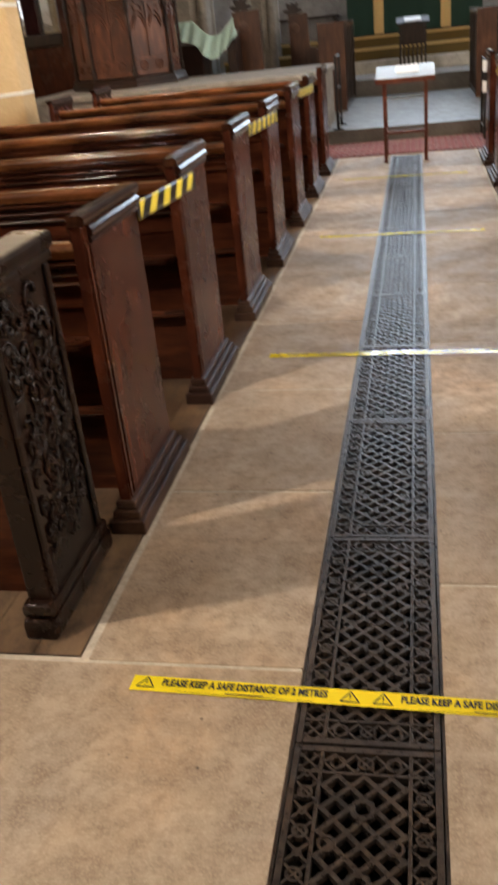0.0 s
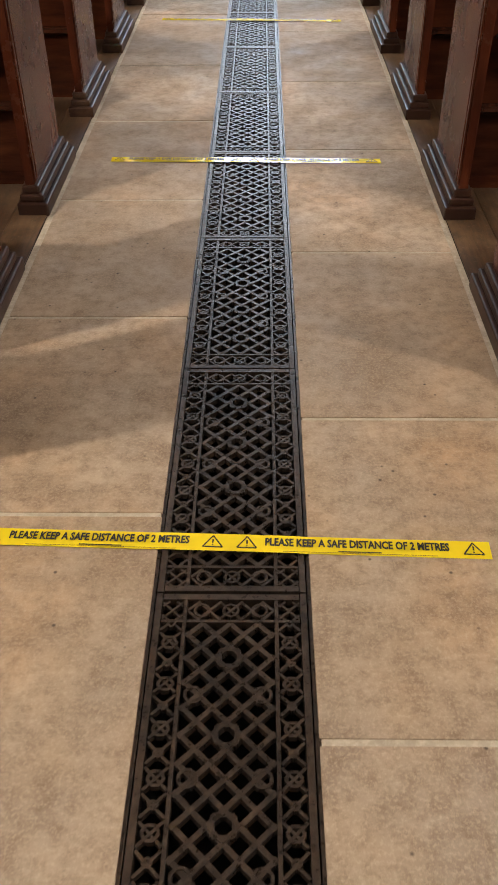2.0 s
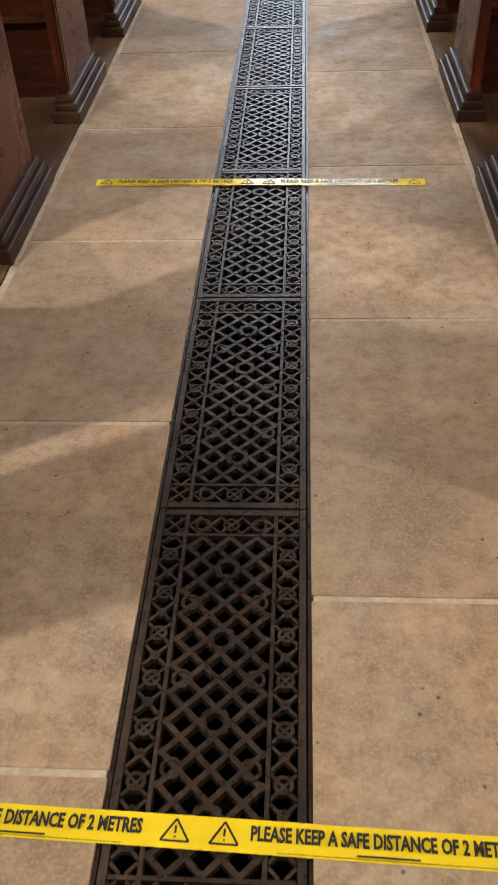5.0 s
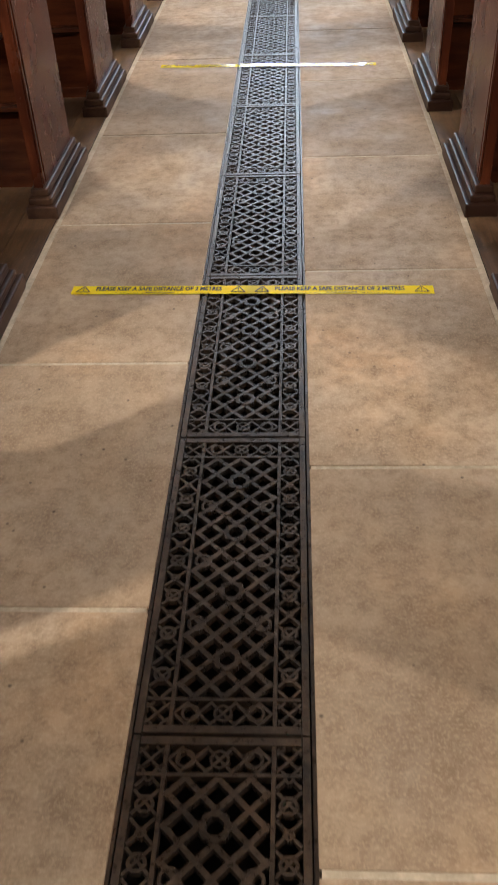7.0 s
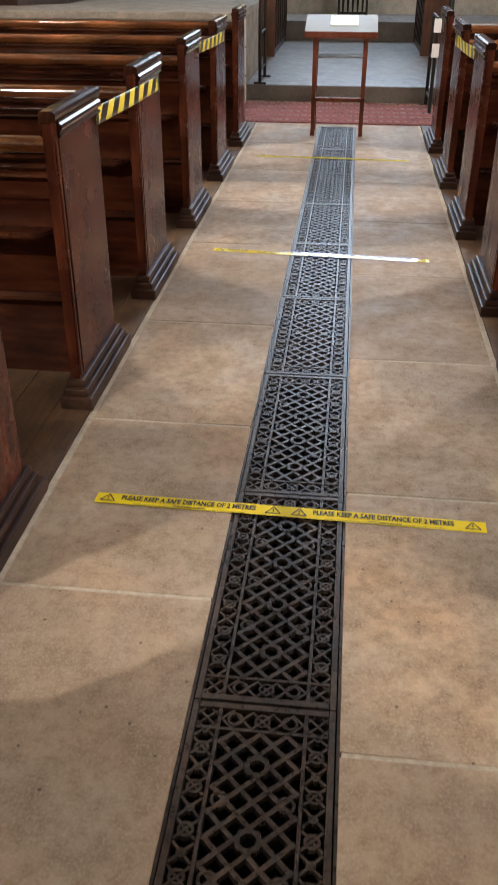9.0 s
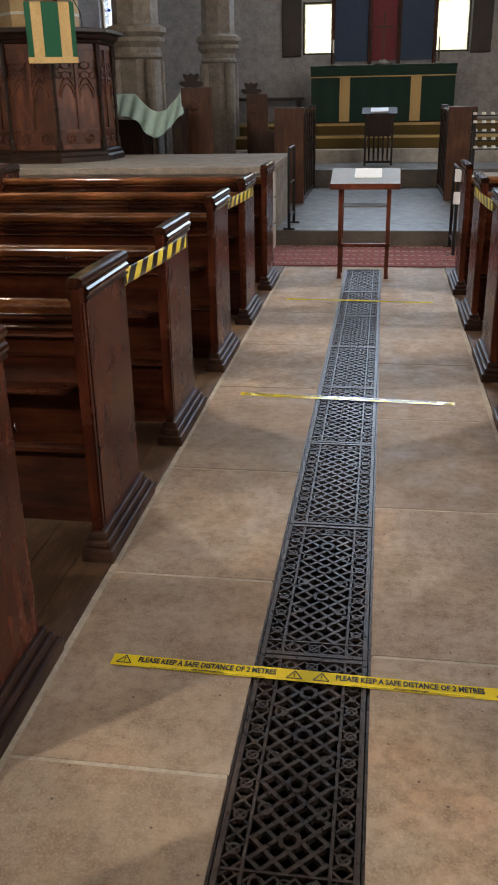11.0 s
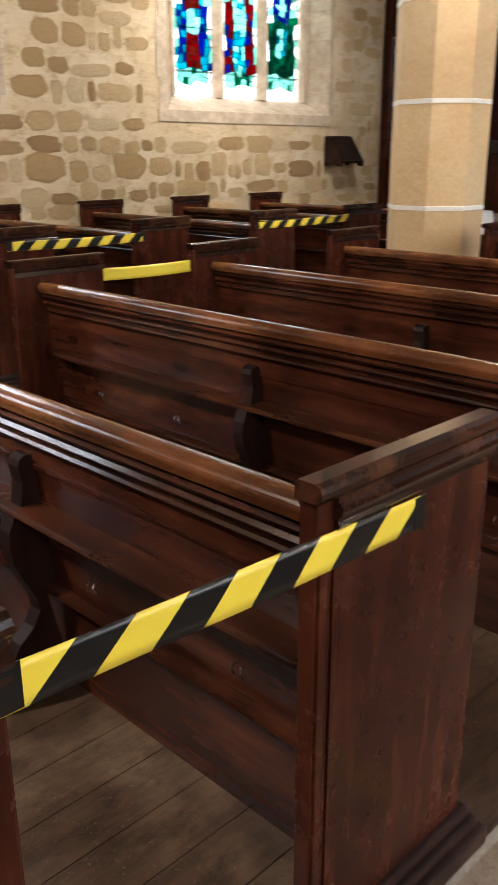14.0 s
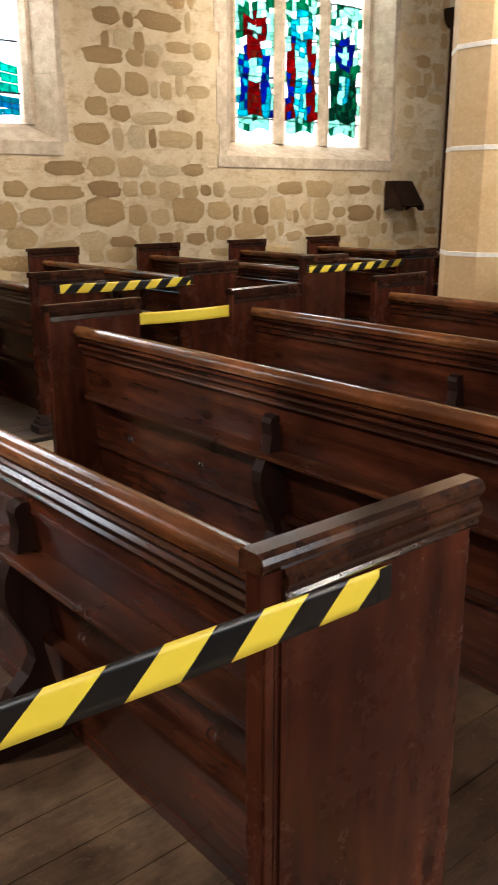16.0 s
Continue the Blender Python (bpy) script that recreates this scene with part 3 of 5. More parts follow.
def saint(w, k, a, b, z0, x):
    """Figure in small jittered panes of coloured glass with lead between."""
    rng = random.Random(20 + k)
    nu, nv, high = 9, 22, 1.52
    c, hw = (a + b) / 2, (b - a) / 2
    grid = [[(c + hw * (-1 + 2 * i / nu + (0.05 * math.sin(j * 0.8 + i * 1.9) + rng.uniform(-0.04, 0.04) if 0 < i < nu else 0)), z0 + high * (j + (0.3 * math.sin(i * 1.1 + j * 0.7 + k) + rng.uniform(-0.15, 0.15) if 0 < j < nv else 0)) / nv) for i in range(nu + 1)] for j in range(nv + 1)]
    leads = bmesh.new()
    for j in range(nv):
        runs = []
        for i in range(nu):
            my = (grid[j][i][0] + grid[j + 1][i + 1][0]) / 2
            g = figure_glass(k, (my - c) / hw, high * (j + 0.5) / nv, rng)
            if runs and runs[-1][2] is g and i - runs[-1][0] < 3:
                runs[-1][1] = i + 1
            else:
                runs.append([i, i + 1, g])
        for i0, i1, g in runs:
            if g is None:
                continue
            q = grid[j][i0:i1 + 1] + grid[j + 1][i0:i1 + 1][::-1]
            my, mz = sum(p[0] for p in q) / len(q), sum(p[1] for p in q) / len(q)
            part("stained_pane", outline(bmesh.new(), [(p[0] + (my - p[0]) * 0.04, p[1] + (mz - p[1]) * 0.04) for p in q], x), g, w)
            for p, r in zip(q, q[1:] + q[:1]):
                tube(leads, [(x + 0.003, *p), (x + 0.003, *r)], 0.0036, 4)
    part("lead_came", leads, M_BLACKIRON, w)


def hills(w, k, a, b, z0, x):
    """Low landscape panel: leafy turquoise slope over rippled blue water."""
    rng = random.Random(40 + k)
    n = 7
    leads = bmesh.new()
    rows = ((0.06, 0.115, G_AQUA), (0.115, 0.17, G_TEAL), (0.17, 0.225, G_AQUA), (0.25, 0.325, G_SEA), (0.325, 0.40, G_SEA), (0.40, 0.47, G_SEA))
    for q, (lo, hi, m) in enumerate(rows):
        def edge(i, h):
            u = i / n
            return (a + 0.02 + (b - a - 0.04) * u, z0 + h + (0.012 * math.sin(7 * u + q + k) if h < 0.24 else 0.09 * (1 - u) * (h - 0.20) / 0.25))
        for i in range(n):
            sk = rng.uniform(-0.3, 0.3) if 0 < i else 0
            pts = [edge(i + sk * 0.5, lo + 0.003), edge(min(n, i + 1), lo + 0.003), edge(min(n, i + 1), hi - 0.003), edge(i, hi - 0.003)]
            part("stained_pane", outline(bmesh.new(), pts, x), m, w)
            tube(leads, [(x + 0.003, *pts[0]), (x + 0.003, *pts[3])], 0.003, 4)
            tube(leads, [(x + 0.003, *pts[0]), (x + 0.003, *pts[1])], 0.003, 4)
    part("lead_came", leads, M_BLACKIRON, w)


def bits(w, k, a, b, z0, x):
    rng = random.Random(k + 3)
    for i in range(16):
        y, z, r = rng.uniform(a + 0.03, b - 0.03), z0 + rng.uniform(0.1, 1.5), rng.uniform(0.02, 0.06)
        part("stained_pane", outline(bmesh.new(), [(y - r, z - r * 0.6), (y + r * 0.8, z - r), (y + r, z + r * 0.7), (y - r * 0.5, z + r)], x - i * 0.0015, 0.001), rng.choice([G_BLUE, G_BLUE, G_RED, G_AQUA]), w)


window("window_1", WIN_R, 3, -7.35, "three light stained glass window with robed figures in deep stone reveals", saint)
window("window_2", WIN_L, 3, -7.35, "stained glass window with turquoise and green landscape bands", hills)
window("window_8", WIN_W, 3, -7.35, "unseen plain leaded window added near the entrance", hills)
window("window_3", WIN_C, 1, -7.35, "narrow leaded window beyond the wooden screen", bits)
window("window_4", WIN_D, 2, -7.35, "leaded chapel window with small coloured panes", bits)

wc = thing("window_5", "tall chapel window with clear and blue leaded glass", "window", kind="structure")
for k in range(2):
    a = CHW[0][0] + 0.04 + k * 0.34
    p_ = part("pane", B(a, a + 0.27, EAST + 0.2, EAST + 0.206, 1.86, 4.0), G_CLEAR, wc)
    p_.visible_shadow = False
    rng = random.Random(k)
    for i in range(12):
        y, z, r = rng.uniform(a + 0.05, a + 0.22), rng.uniform(2.2, 3.6), rng.uniform(0.02, 0.05)
        part("stained_pane", P([(y - r, z - r), (y + r, z - r * 0.7), (y + r * 0.6, z + r), (y - r, z + r * 0.8)], "y", EAST + 0.19 - i * 0.002, EAST + 0.191 - i * 0.002), G_BLUE, wc)
    part("mullion", B(a - 0.04, a, EAST + 0.12, EAST + 0.3, 1.86, 4.0, bevel=0.01), M_SURROUND, wc)
part("window_sill", B(-5.1, -4.3, EAST - 0.03, EAST + 0.35, 1.76, 1.86, bevel=0.01), M_SURROUND, wc)
for i, (x0, x1, z0, z1) in enumerate(LIT):
    w_ = thing(f"window_{6 + i}", "small square window of frosted amber glass beside the altar panels", "window", kind="structure")
    p_ = part("pane", B(x0 + 0.03, x1 - 0.03, EAST + 0.1, EAST + 0.106, z0 + 0.03, z1 - 0.03), G_AMBER, w_, "frosted amber glass")
    fr = bmesh.new()
    for q in ((x0, x0 + 0.03, z0, z1), (x1 - 0.03, x1, z0, z1), (x0 + 0.03, x1 - 0.03, z0, z0 + 0.03), (x0 + 0.03, x1 - 0.03, z1 - 0.03, z1)):
        box(fr, q[0], q[1], EAST + 0.06, EAST + 0.14, q[2], q[3])
    part("window_frame", fr, M_DARK, w_)
# bright sky beyond the windows
bd = bmesh.new()
box(bd, -9.6, -9.5, -2, 19.6, -0.5, 7)
box(bd, 9.5, 9.6, -3, 19.6, -0.5, 7)
box(bd, -9.5, 6, 20.4, 20.5, -0.5, 7)
structure("backdrop", bd, M_OUT, "bright overcast sky beyond the windows", "backdrop")
structure("ground", B(-60, 60, -60, 70, -0.6, -0.47), M_SLAB, "ground round the church", "ground")


# ---- pillars ----
def pillar(x, y, r, material, label, top=5.0, turn=math.pi / 8, heights=(0.62, 1.02, 1.72, 2.36, 3.0, 3.7, 4.4), joint=None):
    t_ = thing("stone_pillar", label, "pillar", "arcade pillars", (x, y, 0))
    part("base", lathe(bmesh.new(), [(r + 0.09, 0), (r + 0.09, 0.16), (r + 0.05, 0.22), (r + 0.05, 0.30), (r + 0.01, 0.36)], 8, turn=turn), material, t_)
    zs = [0.36, *heights, top]
    for a, b in zip(zs, zs[1:]):
        part("drum_block", lathe(bmesh.new(), [(r - 0.006, a + 0.001), (r, a + 0.006), (r, b - 0.012), (r - 0.006, b - 0.006)], 8, turn=turn), material, t_)
        part("mortar_joint", lathe(bmesh.new(), [(r - 0.004, b - 0.024), (r + 0.003, b - 0.019), (r + 0.003, b + 0.008), (r - 0.004, b + 0.013)], 8, turn=turn), joint or M_JOINT, t_)
    return t_


pillar(-3.63, 7.91, 0.345, M_PILLAR, "octagonal honey sandstone pillar with pale mortar joints")
pillar(-3.95, 12.55, 0.46, M_PILLAR, "octagonal sandstone pillar behind the pulpit")
pillar(3.57, 7.95, 0.385, M_PILLAR, "octagonal honey sandstone pillar on the far side of the nave")
pillar(-3.57, 1.2, 0.385, M_PILLAR, "octagonal honey sandstone pillar near the entrance")
pillar(3.57, 1.2, 0.385, M_PILLAR, "octagonal honey sandstone pillar near the entrance")
pier_1 = pillar(-3.24, 14.2, 0.31, M_GREYSTONE, "grey clustered stone pier beside the chancel", 6.0, 0.2, (0.9, 1.5, 1.85, 2.3, 2.9, 3.6), M_GREYSTONE)
pier_2 = pillar(-2.55, 16.6, 0.26, M_GREYSTONE, "slim grey stone shaft beyond the choir stalls", 6.0, 0.2, (0.9, 1.6, 2.4, 3.2), M_GREYSTONE)


for pier, r in ((pier_1, 0.31), (pier_2, 0.26)):
    part("capital", lathe(bmesh.new(), [(r + 0.004, 1.92), (r + 0.035, 1.94), (r + 0.035, 1.97), (r + 0.012, 1.99), (r + 0.012, 2.06), (r + 0.03, 2.08), (r + 0.075, 2.13), (r + 0.075, 2.17), (r + 0.045, 2.19), (r + 0.10, 2.24), (r + 0.10, 2.30), (r + 0.02, 2.34)], 16), M_GREYSTONE, pier, "moulded stone capital")
    for k in range(4):
        u = math.pi / 4 + k * math.pi / 2
        part("shaft", lathe(bmesh.new(), [(0.075, 0.36), (0.075, 1.91)], 10, (r + 0.03) * math.cos(u), (r + 0.03) * math.sin(u)), M_GREYSTONE, pier)


# ---- pews ----
def pew_end(parent, x, s, h=0.952, depth=0.472):
    """Square ended pew end. s: the way its moulded face looks along x (-1 or 1)."""
    t = 0.034
    xa, xb = (x, x - s * t)
    lo, hi = min(xa, xb), max(xa, xb)
    e = part("pew_end", B(lo, hi, 0.04, 0.04 + depth, 0.075, h - 0.0305, bevel=0.005), M_WOODV, parent)
    cap = [(x - s * (t + 0.002), h - 0.030), (x - s * (t + 0.002), h - 0.006), (x - s * (t - 0.004), h), (x + s * 0.002, h), (x + s * 0.012, h - 0.005), (x + s * 0.015, h - 0.013), (x + s * 0.014, h - 0.022), (x + s * 0.009, h - 0.030)]
    part("cap", P(cap, "y", 0.032, 0.050 + depth), M_CAP, e, "worn polished cap")
    m = x + s * 0.0005
    prof = [(m, h - 0.082), (m + s * 0.007, h - 0.082), (m + s * 0.011, h - 0.076), (m + s * 0.007, h - 0.070), (m + s * 0.007, h - 0.064), (m + s * 0.013, h - 0.060), (m + s * 0.016, h - 0.052), (m + s * 0.014, h - 0.044), (m + s * 0.007, h - 0.038), (m + s * 0.007, h - 0.0305), (m, h - 0.0305)]
    part("moulding", P(prof, "y", 0.078, 0.046 + depth), M_CAP, e)
    q = x - s * (t + 0.0005)
    part("moulding", P([(q, h - 0.075), (q - s * 0.008, h - 0.072), (q - s * 0.004, h - 0.052), (q - s * 0.010, h - 0.044), (q - s * 0.010, h - 0.0305), (q, h - 0.0305)], "y", 0.05, 0.046 + depth), M_CAP, e)
    for ya, yb, pr in ((0.044, 0.060, 0.006), (0.064, 0.069, 0.003), (0.075, 0.088, 0.005)):
        part("bead", B(*sorted((x + s * 0.0005, x + s * pr)), ya, yb, 0.112, h - 0.084, bevel=0.002), M_WOODV, e)
    for g, za, zb in ((0.045, 0.0, 0.048), (0.030, 0.0485, 0.074), (0.016, 0.0745, 0.102)):
        part("plinth", B(*sorted((x + s * g, x - s * (t + g * 0.7))), 0.045 - g, 0.04 + depth + g * 1.2, za, zb, bevel=0.007), M_PLINTH, e, "scuffed stepped plinth")
    return e


def slope(z):
    """Face of the leaning back at height z."""
    return 0.29 - 0.095 * z / 0.82


def board(z0, z1, t=0.018, proud=0.0):
    return [(slope(z0) - proud, z0), (slope(z1) - proud, z1), (slope(z1) + t, z1), (slope(z0) + t, z0)]


def bead_profile(cy, cz, r, n=10):
    return [(cy + r * math.cos(k * math.tau / n), cz + r * math.sin(k * math.tau / n)) for k in range(n)]


def build_pew(length, label, group, bracket_at=(1.08,)):
    p = thing("pew", label, "pew", group)
    pew_end(p, length, 1)
    pew_end(p, 0.0, -1)
    a, b = 0.036, length - 0.036
    rail = bmesh.new()
    yc = slope(0.82)
    d = -0.042
    pts = [(yc - 0.020, 0.8435 + d), (yc - 0.034, 0.853 + d)]
    pts += [(yc - 0.006 + 0.032 * math.cos(u), 0.872 + d + 0.024 * math.sin(u)) for u in [math.pi * (1.10 - i * 0.075) for i in range(17)]]
    pts += [(yc + 0.026, 0.8435 + d)]
    prism(rail, pts, "x", a, b)
    part("top_rail", rail, M_RAIL, p, "polished rounded top rail, pale with wear and painted golden light")
    pts = [(yc + 0.012, 0.762), (yc - 0.002, 0.764), (yc - 0.008, 0.771), (yc - 0.003, 0.778), (yc - 0.005, 0.790), (yc - 0.012, 0.794), (yc - 0.019, 0.803), (yc - 0.012, 0.812), (yc - 0.013, 0.822), (yc - 0.026, 0.826), (yc - 0.033, 0.835), (yc - 0.024, 0.843), (yc + 0.024, 0.843), (yc + 0.030, 0.762)]
    part("rail_moulding", P([(u, v + d) for u, v in pts], "x", a, b), M_MOULD, p)
    part("upper_panel", P(board(0.548, 0.728), "x", a, b), M_WOOD, p)
    part("fillet", P(board(0.655, 0.665, 0.004, 0.006), "x", a, b), M_WOOD, p)
    zl = 0.560
    front = slope(zl) - 0.084
    plan = [(a + 0.055, slope(zl) + 0.008)]
    for cx, u0 in ((a + 0.115, math.pi), (b - 0.115, 1.5 * math.pi)):
        plan += [(cx + 0.060 * math.cos(u0 + q * math.pi / 12), front + 0.06 + 0.060 * math.sin(u0 + q * math.pi / 12)) for q in range(7)]
    plan += [(b - 0.055, slope(zl) + 0.008)]
    ledge = bmesh.new()
    prism(ledge, plan, "z", zl - 0.020, zl)
    bmesh.ops.bevel(ledge, geom=[ed for ed in ledge.edges if abs(ed.verts[0].co.z - ed.verts[1].co.z) < 1e-4], offset=0.006, segments=2, affect='EDGES')
    part("book_ledge", ledge, M_LEDGE, p, "deep book ledge with rounded ends")
    part("middle_panel", P(board(0.325, 0.547), "x", a, b), M_WOOD, p)
    y = slope(0.31)
    part("lower_rail", P([(y - 0.024, 0.296), (y - 0.033, 0.304), (y - 0.030, 0.315), (y - 0.018, 0.320), (y - 0.010, 0.3245), (y + 0.02, 0.3245), (y + 0.02, 0.296)], "x", a, b), M_MOULD, p)
    part("lower_panel", P(board(0.045, 0.296), "x", a, b), M_WOOD, p)
    part("foot_rail", B(a, b, slope(0) - 0.008, slope(0) + 0.03, 0.0, 0.05, bevel=0.004), M_WOOD, p)
    part("seat", B(a, b, 0.275, 0.50, 0.42, 0.45, bevel=0.008), M_WOOD, p)
    for x in bracket_at:
        top_y, mid_y = slope(0.66), slope(zl)
        br = [(top_y - 0.002, 0.688), (top_y - 0.022, 0.690), (top_y - 0.038, 0.680), (top_y - 0.044, 0.664), (top_y - 0.040, 0.648), (mid_y - 0.046, 0.620), (mid_y - 0.056, zl + 0.001),
              (mid_y - 0.076, zl - 0.021), (mid_y - 0.094, 0.50), (mid_y - 0.098, 0.46), (mid_y - 0.090, 0.41), (mid_y - 0.062, 0.35), (mid_y - 0.034, 0.295), (mid_y - 0.030, 0.26), (mid_y - 0.052, 0.22), (0.130, 0.185), (0.108, 0.15), (0.092, 0.10), (0.076, 0.045), (0.070, 0.0),
              (slope(0) - 0.009, 0.0), (slope(0.05) - 0.010, 0.052), (slope(0.29) - 0.034, 0.292), (slope(0.33) - 0.034, 0.328), (slope(0.33) - 0.001, 0.329), (slope(0.54) - 0.001, zl - 0.021), (slope(zl) - 0.001, zl + 0.001)]
        part("bracket", P(br, "x", x - 0.024, x + 0.024), M_BRACKET, p)
    hooks = [0.36, 0.865, length - 0.865, length - 0.36] + ([1.40, length - 1.40] if length > 3 else [])
    for x in hooks:
        for d in (-0.010, 0.010):
            yy = slope(0.40) - 0.001
            part("hook", tube(bmesh.new(), [(x + d, yy, 0.401), (x + d, yy - 0.012, 0.404), (x + d * 1.2, yy - 0.017, 0.391), (x + d * 1.4, yy - 0.008, 0.375)], 0.0024, 5), M_STEEL, p, "small steel hat hook")
    return p


XN = -0.745
LONG = NX - 0.0 - 0.745
NAVE_L = [(2.23, LONG), (3.19, 2.20), (4.225, LONG), (5.255, LONG), (6.34, LONG), (7.40, 2.20), (8.49, 2.20)]
NAVE_R = [(2.12, LONG), (3.15, LONG), (4.18, LONG), (5.225, LONG), (6.30, LONG), (7.37, 2.20), (8.43, 2.20)]
pew_long = build_pew(LONG, "dark stained oak pew with moulded square end and polished rail", "nave pews", (LONG / 2,))
pew_short = build_pew(2.20, "shorter dark stained oak pew ending beside the stone pillar", "nave pews", (1.12,))
firsts = {LONG: [pew_long], 2.20: [pew_short]}


def place(kind, m):
    if firsts[kind]:
        ob = firsts[kind].pop()
        ob.matrix_basis = m
        return ob
    return copy_thing(pew_long if kind == LONG else pew_short, m)


for y, ln in NAVE_L:
    place(ln, pose(XN - ln, y, 0))
for y, ln in NAVE_R:
    place(ln, pose(0.745, y, 0))
pew_side = build_pew(2.22, "dark oak side pew standing against the rubble wall", "side passage pews", (1.11,))
side_y = [4.76, 5.83, 6.92, 8.02, 9.12]
pew_side.matrix_basis = pose(-6.79, side_y[0], 0.03)
for y in (3.70, 2.64, *side_y[1:]):
    copy_thing(pew_side, pose(-6.79, y, 0.03))


def carved_front(x, y):
    """Low frontal before the hindmost pew, with a carved end."""
    f = thing("carved_bench", "black oak bench front with a carved scroll end panel", "bench", "", (x, y, 0))
    L = LONG - 0.05
    e = part("end_panel", B(-0.065, 0, 0.04, 0.41, 0.08, 0.90, bevel=0.006), M_BOG, f)
    part("cap", B(-0.085, 0.022, 0.02, 0.43, 0.902, 0.945, bevel=0.012), M_BOG, e, "worn moulded cap")
    part("moulding", B(-0.08, 0.014, 0.03, 0.42, 0.872, 0.900, bevel=0.008), M_BOG, e)
    part("plinth", B(-0.075, 0.012, 0.0, 0.45, 0, 0.06, bevel=0.012), M_BOG, e, "scuffed plinth")
    part("plinth_roll", B(-0.075, 0.010, 0.01, 0.44, 0.062, 0.10, bevel=0.014), M_BOG, e)
    rng = random.Random(5)
    carve = bmesh.new()
    for i in range(120):
        cy, cz, r = rng.uniform(0.10, 0.35), rng.uniform(0.18, 0.84), rng.uniform(0.018, 0.05)
        a0, sgn = rng.uniform(0, 6.28), rng.choice((-1, 1))
        pts = []
        for k in range(9):
            u = k / 8
            ang = a0 + sgn * u * 4.6
            rr = r * (1 - 0.75 * u)
            pts.append((0.002 + 0.004 * u, min(0.395, max(0.055, cy + rr * math.cos(ang))), min(0.86, max(0.13, cz + rr * math.sin(ang)))))
        tube(carve, pts, 0.006, 5)
    tagged(part("carving", carve, M_BOG, e, "", True), "carved scrolling leaf relief", "", "", "stuff")
    for ya in (0.045, 0.375):
        part("bead", B(0.0005, 0.010, ya, ya + 0.025, 0.11, 0.87, bevel=0.004), M_BOG, e)
    part("front_panel", B(-L, -0.066, 0.20, 0.23, 0, 0.86, bevel=0.004), M_WOOD, f)
    part("front_rail", B(-L, -0.066, 0.18, 0.25, 0.862, 0.90, bevel=0.012), M_RAIL, f)
    part("end_panel", B(-L - 0.065, -L - 0.001, 0.04, 0.41, 0, 0.945, bevel=0.006), M_BOG, f)
    return f


carved_front(-0.80, 1.735)


# ---- barrier tapes between pew ends ----
def hazard(x, y0, y1, z0, z1, label, stripes=True, width=0.058, sag=0.008, pitch=0.163, phase=0.0):
    """Striped film stretched along y at the pew ends; the stripes lean."""
    bm = bmesh.new()
    rows, per = 4, 3
    step = pitch / 2 / per
    n = int((y1 - y0) / step) + 4

    def at(y, v):
        u = min(1, max(0, (y - y0) / (y1 - y0)))
        zc = z0 + (z1 - z0) * u - sag * 4 * u * (1 - u)
        return (x + 0.0025 * math.sin(6 * u + 1.3) * 2 * v * math.sin(math.pi * u), y, zc + v * width)
    grid = []
    for i in range(-6, n + 1):
        grid.append([bm.verts.new(at(min(y1, max(y0, y0 + phase + i * step + (k / rows - 0.5) * 0.062)), k / rows - 0.5)) for k in range(rows + 1)])
    for i in range(len(grid) - 1):
        for k in range(rows):
            q = (grid[i][k], grid[i + 1][k], grid[i + 1][k + 1], grid[i][k + 1])
            if (q[0].co - q[1].co).length + (q[2].co - q[3].co).length < 1e-5:
                continue
            f = bm.faces.new(q)
            f.material_index = 1 if stripes and (((i - 6) // per) % 2) else 0
    bmesh.ops.remove_doubles(bm, verts=bm.verts, dist=1e-6)
    t = thing("barrier_tape", label, "tape", "barrier tapes")
    ob = new("film", mesh("film", bm, [M_YELLOW2, M_BLACK], True))
    ob.parent = t
    ob.modifiers.new("thickness", 'SOLIDIFY').thickness = 0.0006
    for ye, sg in ((y0, 1), (y1, -1)):
        zc = at(ye, 0)[2]
        part("stuck_end", B(x - 0.0008, x + 0.0008, *sorted((ye, ye + sg * 0.028)), zc - width / 2 + 0.001, zc + width / 2 - 0.001), M_BLACK if stripes else M_YELLOW2, t)
    return t


HZ = "black and yellow striped hazard tape closing off a pew"
for ys in ((2.73, 3.49), (4.70, 5.72), (6.80, 7.82)):
    hazard(-0.7375, ys[0], ys[1], 0.866, 0.834, HZ, sag=0.002, phase=-0.017)
for ys in ((2.62, 3.45), (4.66, 5.68), (6.76, 7.80)):
    hazard(0.7375, ys[0], ys[1], 0.862, 0.836, HZ)
hazard(-4.561, 4.95, 5.96, 0.880, 0.870, HZ)
hazard(-4.561, 7.0, 8.1, 0.885, 0.885, HZ)
hazard(-3.365, 4.75, 5.45, 0.848, 0.846, "plain yellow tape stretched between two pew ends", False)


# ---- floor tapes ----
def text_mesh(body, size):
    c = bpy.data.curves.new("lettering", 'FONT')
    c.body, c.size, c.align_x, c.align_y = body, size, 'CENTER', 'CENTER'
    c.resolution_u = 2
    c.offset = 0.0010
    tmp = bpy.data.objects.new("lettering", c)
    scene.collection.objects.link(tmp)
    bpy.context.view_layer.update()
    me = bpy.data.meshes.new_from_object(tmp.evaluated_get(bpy.context.evaluated_depsgraph_get()))
    bpy.data.objects.remove(tmp)
    me.materials.append(M_INK)
    return me


words = text_mesh("PLEASE KEEP A SAFE DISTANCE OF 2 METRES", 0.0265)
wx = [v.co.x for v in words.vertices]
words_w = max(wx) - min(wx)


